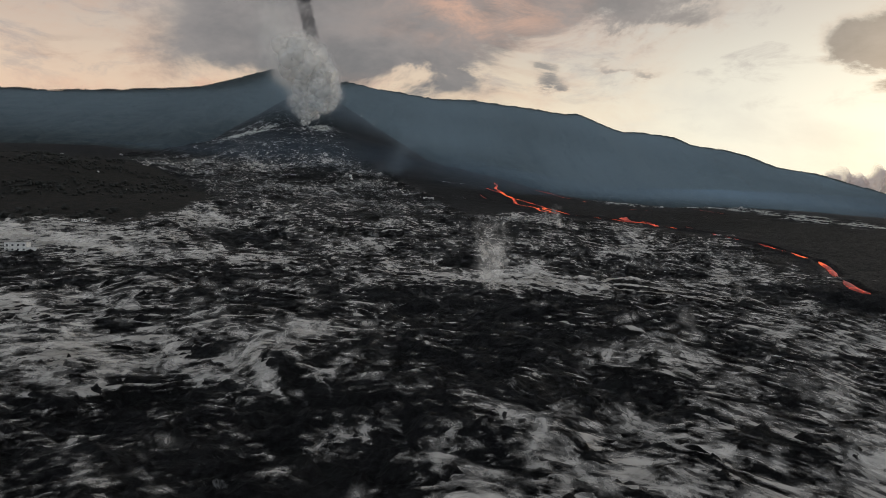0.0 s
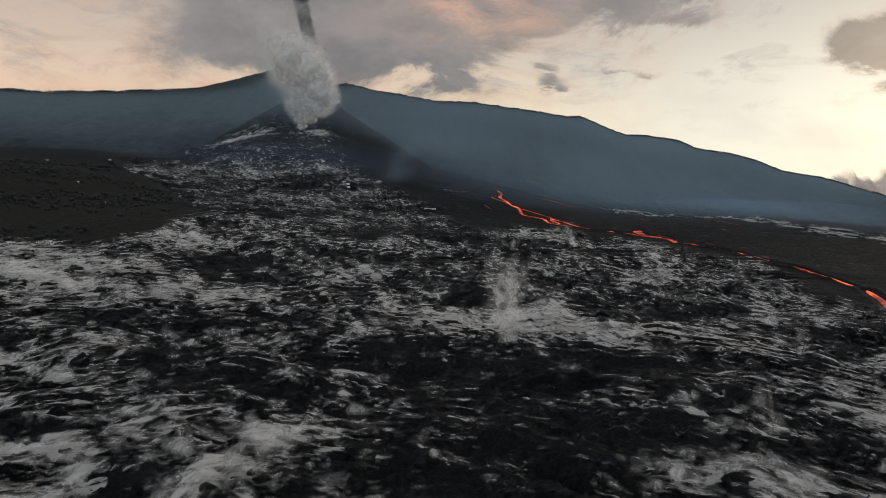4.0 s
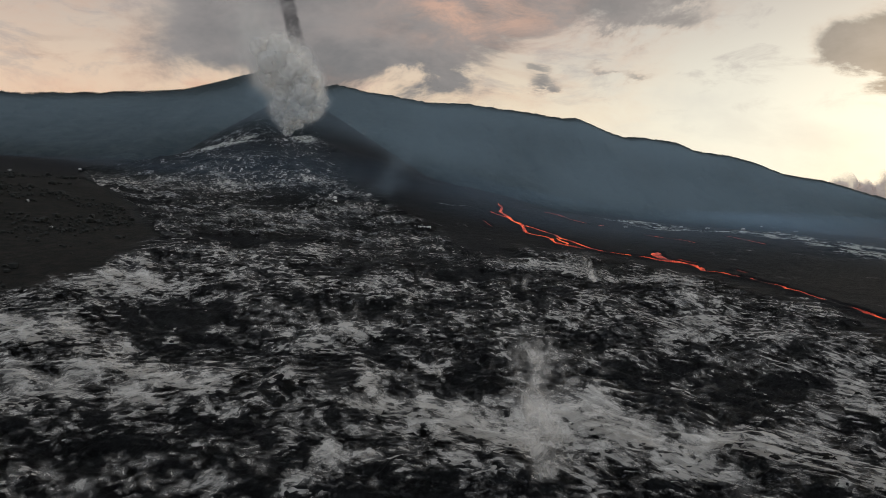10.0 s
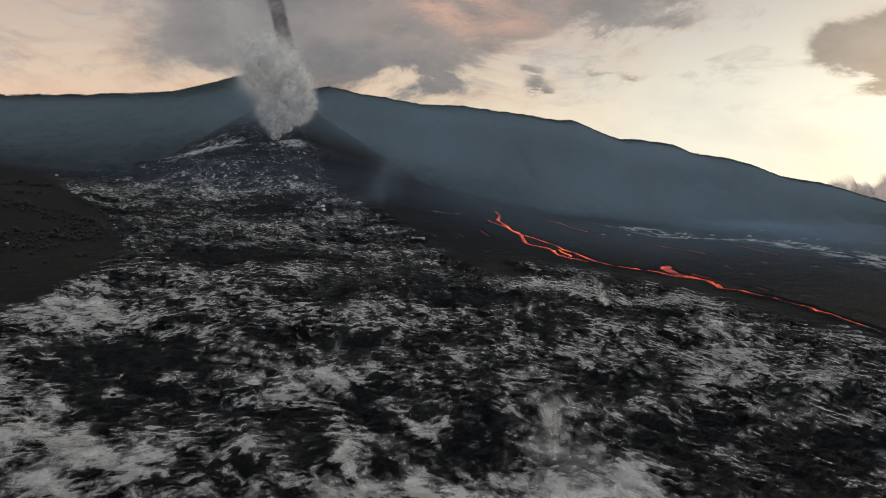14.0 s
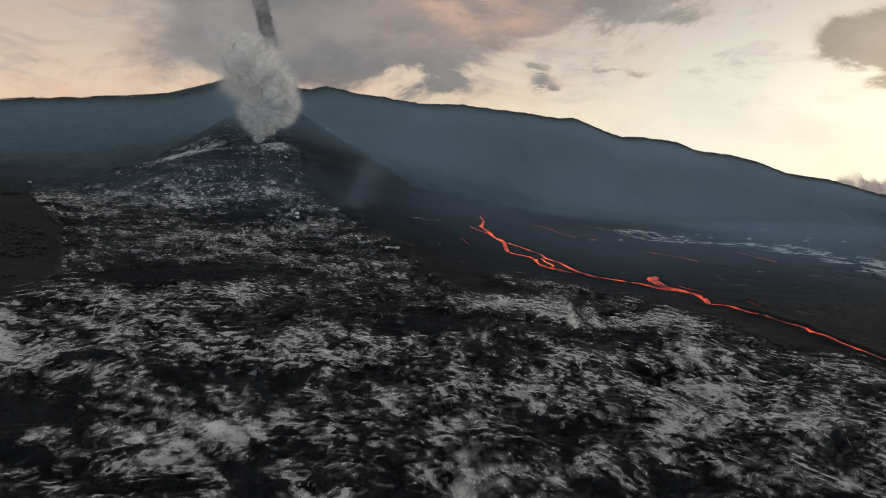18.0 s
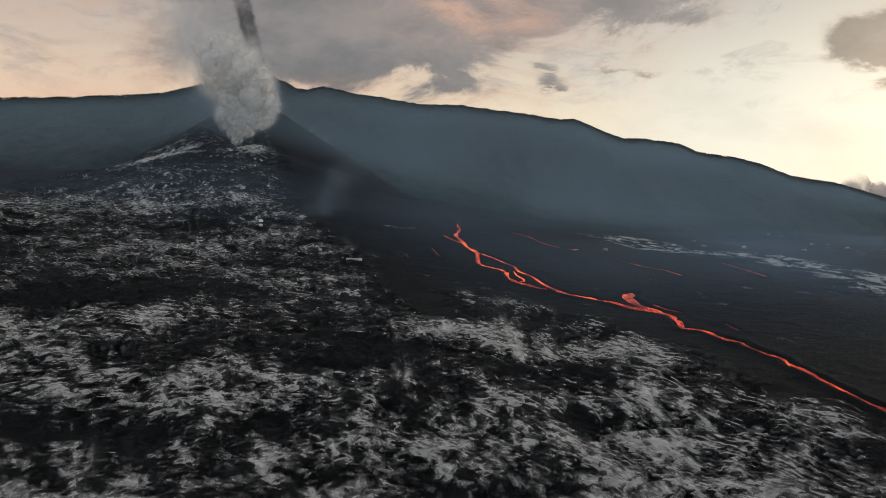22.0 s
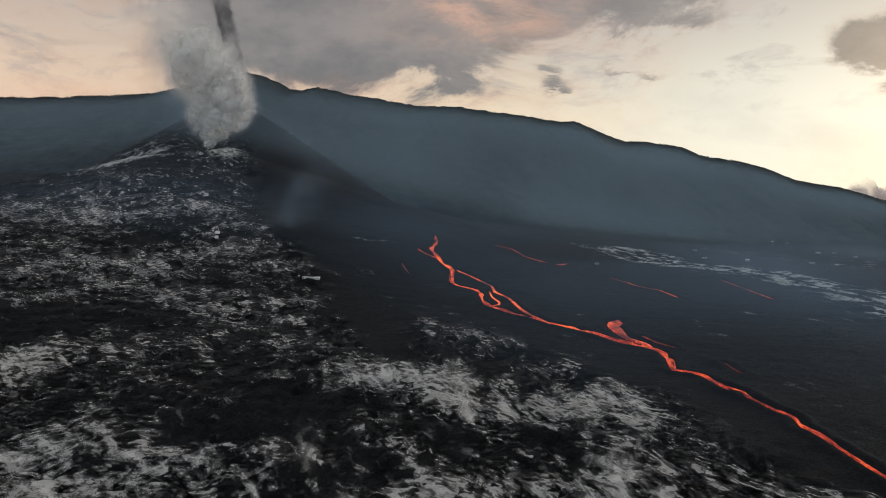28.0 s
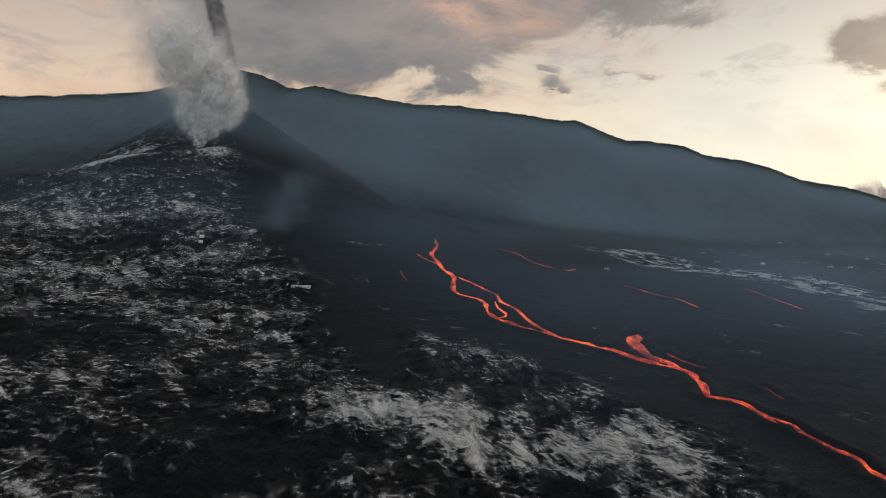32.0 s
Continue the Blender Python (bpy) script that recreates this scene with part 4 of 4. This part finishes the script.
def house(x, y, turn, wide, deep, high, label, sink=0.6, wing=0.0, doors=1, pitched=False, group="houses on the slope", walls=PLASTER, lift=0.0):
    """A plastered island house with a slab or hipped roof, seen from its front (-y)."""
    root = tagged(new("house"), label, "house", group)
    ground_z = min(height_at(x + dx, y + dy) for dx in (-wide / 2, wide / 2) for dy in (-deep / 2, deep / 2))
    root.matrix_world = pose(x, y, ground_z - 0.3 - sink + lift, 0, 0, turn)
    bm = bmesh.new()
    box(bm, -wide / 2, -deep / 2, 0, wide / 2, deep / 2, high + sink)
    if wing:
        box(bm, wide / 2 - 0.05, -deep / 2 + 0.8, 0, wide / 2 + wing, deep / 2 - 0.6, high * 0.55 + sink)
    part("wall", bm, walls, root)
    bm = bmesh.new()
    top = high + sink
    if pitched:
        box(bm, -wide / 2 - 0.4, -deep / 2 - 0.4, top + 0.003, wide / 2 + 0.4, deep / 2 + 0.4, top + 1.6)
        for v in bm.verts:
            if v.co.z > top + 0.8:
                v.co.x *= 0.55
                v.co.y *= 0.12
    else:
        box(bm, -wide / 2 - 0.25, -deep / 2 - 0.25, top + 0.003, wide / 2 + 0.25, deep / 2 + 0.25, top + 0.28)
    part("roof", bm, ROOF, root)
    front = -deep / 2
    count = max(2, int(wide / 3.2))
    for k in range(count):
        px = -wide / 2 + wide * (k + 0.5) / count
        if k < doors:
            bm = bmesh.new()
            box(bm, px - 0.5, front - 0.06, sink + 0.1, px + 0.5, front - 0.003, sink + 2.2, 0)
            part("door", bm, DARK_PANE, root, "dark wooden door")
        else:
            window_part(px, sink + 0.9, 1.3, 1.3, front, root)
        if high > 5:
            window_part(px, sink + 3.8, 1.3, 1.3, front, root)
    return root


house(-276, 440, 12, 13, 8, 6.2, "two-storey white plastered house at the edge of the lava", wing=5)
house(-256, 470, 6, 13, 6, 2.6, "low white arcaded building half buried by black lava", sink=2.5, lift=2.2)
for k, dx in enumerate((-6.0, -1.2, 3.2, 8.0)):
    house(-306 + dx, 576 + (k % 2) * 2, 4, (3.8, 4.6, 3.4, 2.6)[k], 4, (2.0, 2.5, 1.9, 1.7)[k], "small white flat-roofed outbuilding above the lava edge", group="row of outbuildings")
for k, (dx, w) in enumerate(((-7.0, 4.5), (-1.6, 5.0), (4.4, 5.0))):
    house(-21 + dx, 1038, -3, w, 5, (3.0, 2.6, 3.2)[k], "white block of a ruined farmhouse surrounded by lava", sink=0.8, group="ruined farmhouse blocks")
FAR_HOUSES = ((1223, 2701, 9), (1274, 2709, 10), (1214, 2399, 12), (1263, 2399, 10), (1238, 2253, 9), (715, 1502, 8), (1010, 1946, 8), (691, 1968, 8), (487, 1511, 6),
              (545, 1522, 7), (600, 1483, 7), (312, 1288, 5), (536, 1220, 5), (-758, 1349, 5), (-696, 1466, 5), (-372, 795, 2.6), (-458, 901, 2.4))
for k, (hx, hy, wide) in enumerate(FAR_HOUSES):
    house(hx, hy, (k * 37) % 60 - 30, wide, 0.8 * wide, min(2.6 + 0.6 * (k % 3), 0.7 * wide), "pale distant house among dark fields", pitched=k % 2 == 0, group="scattered distant houses", walls=OLD_WALL)


def tank(x, y, r):
    root = tagged(new("water_tank"), "round white water tank standing on black lava", "tank", "white tanks")
    root.location = (x, y, height_at(x, y) - 0.4)
    bm = bmesh.new()
    bmesh.ops.create_cone(bm, cap_ends=True, segments=28, radius1=r, radius2=r, depth=2.6, matrix=Matrix.Translation((0, 0, 1.3)))
    part("shell", bm, PLASTER, root)
    bm = bmesh.new()
    bmesh.ops.create_uvsphere(bm, u_segments=28, v_segments=12, radius=r * 1.02, matrix=Matrix.Translation((0, 0, 2.58)) @ Matrix.Diagonal((1, 1, 0.35, 1)))
    part("dome", bm, PLASTER, root)


tank(-160, 1172, 2.6)
tank(-157, 1160, 2.2)


# ---------------------------------------------------------------- separate jets of steam
def steam_jet(x, y, size, lean, seed, label="soft white steam jet rising from the lava", group="steam jets on the field"):
    r = np.random.RandomState(seed)
    k = np.linspace(0, 1, 18)
    big = size * (0.26 + 0.34 * k) * r.uniform(0.8, 1.2, 18)
    xs = x + size * (lean * k + 0.10 * r.normal(0, 1, 18))
    ys = y + size * (0.5 * k + 0.10 * r.normal(0, 1, 18))
    zs = height_at(x, y) + 0.3 * big + size * 1.2 * k
    soft = (0.78 if size > 14 else 0.6) - 0.45 * k
    pieces = []
    for name, pick in (("stem", k < 0.45), ("head", k >= 0.45)):
        pieces.append((name, puff_caps(name, xs[pick], ys[pick], zs[pick], big[pick], seed, soft[pick], (0.0, -0.9, 0.4), 1.35, 1.2), JET, ""))
    return vapour("steam_jet", label, "steam", pieces, group)


JETS = ((29, 358, 25, -0.3), (121, 702, 15, -0.4), (116, 752, 13, -0.3), (60, 638, 14, -0.3), (163, 370, 12, 0.3), (39, 452, 17, 0.1), (-53, 547, 9, -0.3), (50, 654, 8, 0.2),
        (195, 673, 9, 0.2), (-72, 522, 10, -0.4), (95, 262, 10, 0.2), (-6, 461, 9, -0.2))
for k, (jx, jy, s, lean) in enumerate(JETS):
    steam_jet(jx, jy, s, lean, 11 * k + 3)
for k, (jx, jy, s) in enumerate(((-258, 1800, 9), (-219, 1802, 12), (-184, 1800, 14))):
    steam_jet(jx, jy, s, 0.5, 300 + k, "white fumarole steam on the flank of the cinder cone", "fumaroles on the cone")


r = np.random.RandomState(77)
k = r.rand(24)
wisp = puff_caps("puff", -80 + 26 * k + r.normal(0, 14, 24), 1210 + r.normal(0, 10, 24), height_at(-75, 1210) + 4 + 60 * k, 14 + 18 * k, 78, 0.13 - 0.08 * k, (0.0, -1.0, 0.2), 1.0, 1.2)
vapour("smoke_wisp", "faint grey smoke wisp rising at the edge of the lava field", "smoke", (("puff", wisp, BLUE_FUME, ""),))


# ---------------------------------------------------------------- scrub on the old hill
def scatter_scrub(count):
    r = np.random.RandomState(4)
    bm = bmesh.new()
    bmesh.ops.create_icosphere(bm, subdivisions=1, radius=1.0)
    bm.verts.ensure_lookup_table()
    unit = np.array([v.co[:] for v in bm.verts])
    tri = np.array([[v.index for v in f.verts] for f in bm.faces])
    bm.free()
    x, y = r.uniform(-1000, -225, count), r.uniform(380, 1330, count)
    keep = (x < along(FIELD_LEFT, y) - 12)
    x, y = x[keep], y[keep]
    clump = fractal(x / 70, y / 70, 3, 99) > 0.46
    x, y = x[clump], y[clump]
    z = surface(x, y)[0]
    size = r.uniform(0.8, 2.6, len(x)) * (1 + 0.8 * (r.rand(len(x)) > 0.9))
    lump = 1 + 0.5 * (r.rand(len(x), len(unit)) - 0.5)
    co = unit[None] * size[:, None, None] * lump[..., None] * np.array([1, 1, 0.85]) + np.stack([x, y, z + 0.45 * size], -1)[:, None, :]
    faces = tri[None] + (np.arange(len(x)) * len(unit))[:, None, None]
    me = bpy.data.meshes.new("scrub")
    me.from_pydata(co.reshape(-1, 3).tolist(), [], faces.reshape(-1, 3).tolist())
    me.materials.append(LEAF)
    return tagged(new("scrub", me), "dark scorched scrub and small trees on the old hill", "scrub", kind="stuff")


scatter_scrub(9000)


def ridge_pines(count):
    """Pines along the crest of the ridge, each a ragged tapering crown on a short stem."""
    r = np.random.RandomState(21)
    x = np.concatenate([r.uniform(-3200, -1000, count), r.uniform(-950, 2300, count)])
    y = np.interp(x, [p[0] for p in RIDGE], [p[1] for p in RIDGE]) - r.uniform(-10, 60, len(x))
    stand = fractal(x / 60, y / 60, 2, 27) > 0.42
    x, y = x[stand], y[stand]
    z = large_height(x, y)
    tall = r.uniform(5, 11, len(x)) * np.where(x < -1000, 1.0, 0.6)
    spokes, rings = 6, np.array(((0.05, 0.0), (0.05, 0.25), (0.30, 0.30), (0.20, 0.55), (0.22, 0.60), (0.02, 1.0)))
    a = np.linspace(0, 2 * np.pi, spokes, endpoint=False)
    wide = rings[None, :, 0, None] * (1 + 0.5 * (r.rand(len(x), len(rings), spokes) - 0.5)) * tall[:, None, None]
    co = np.stack([x[:, None, None] + wide * np.cos(a), y[:, None, None] + wide * np.sin(a), (z - 1)[:, None, None] + tall[:, None, None] * (rings[None, :, 1, None] + 0 * wide / 9)], -1)
    i, j = np.meshgrid(np.arange(len(rings) - 1), np.arange(spokes), indexing="ij")
    k = (i * spokes + j).ravel()
    m = (i * spokes + (j + 1) % spokes).ravel()
    quads = np.stack([k, m, m + spokes, k + spokes], -1)
    quads = quads[None] + (np.arange(len(x)) * len(rings) * spokes)[:, None, None]
    me = bpy.data.meshes.new("ridge_pines")
    me.from_pydata(co.reshape(-1, 3).tolist(), [], quads.reshape(-1, 4).tolist())
    me.materials.append(LEAF)
    return tagged(new("ridge_pines", me), "dark pine trees standing along the crest of the ridge", "trees", kind="stuff")


ridge_pines(2600)
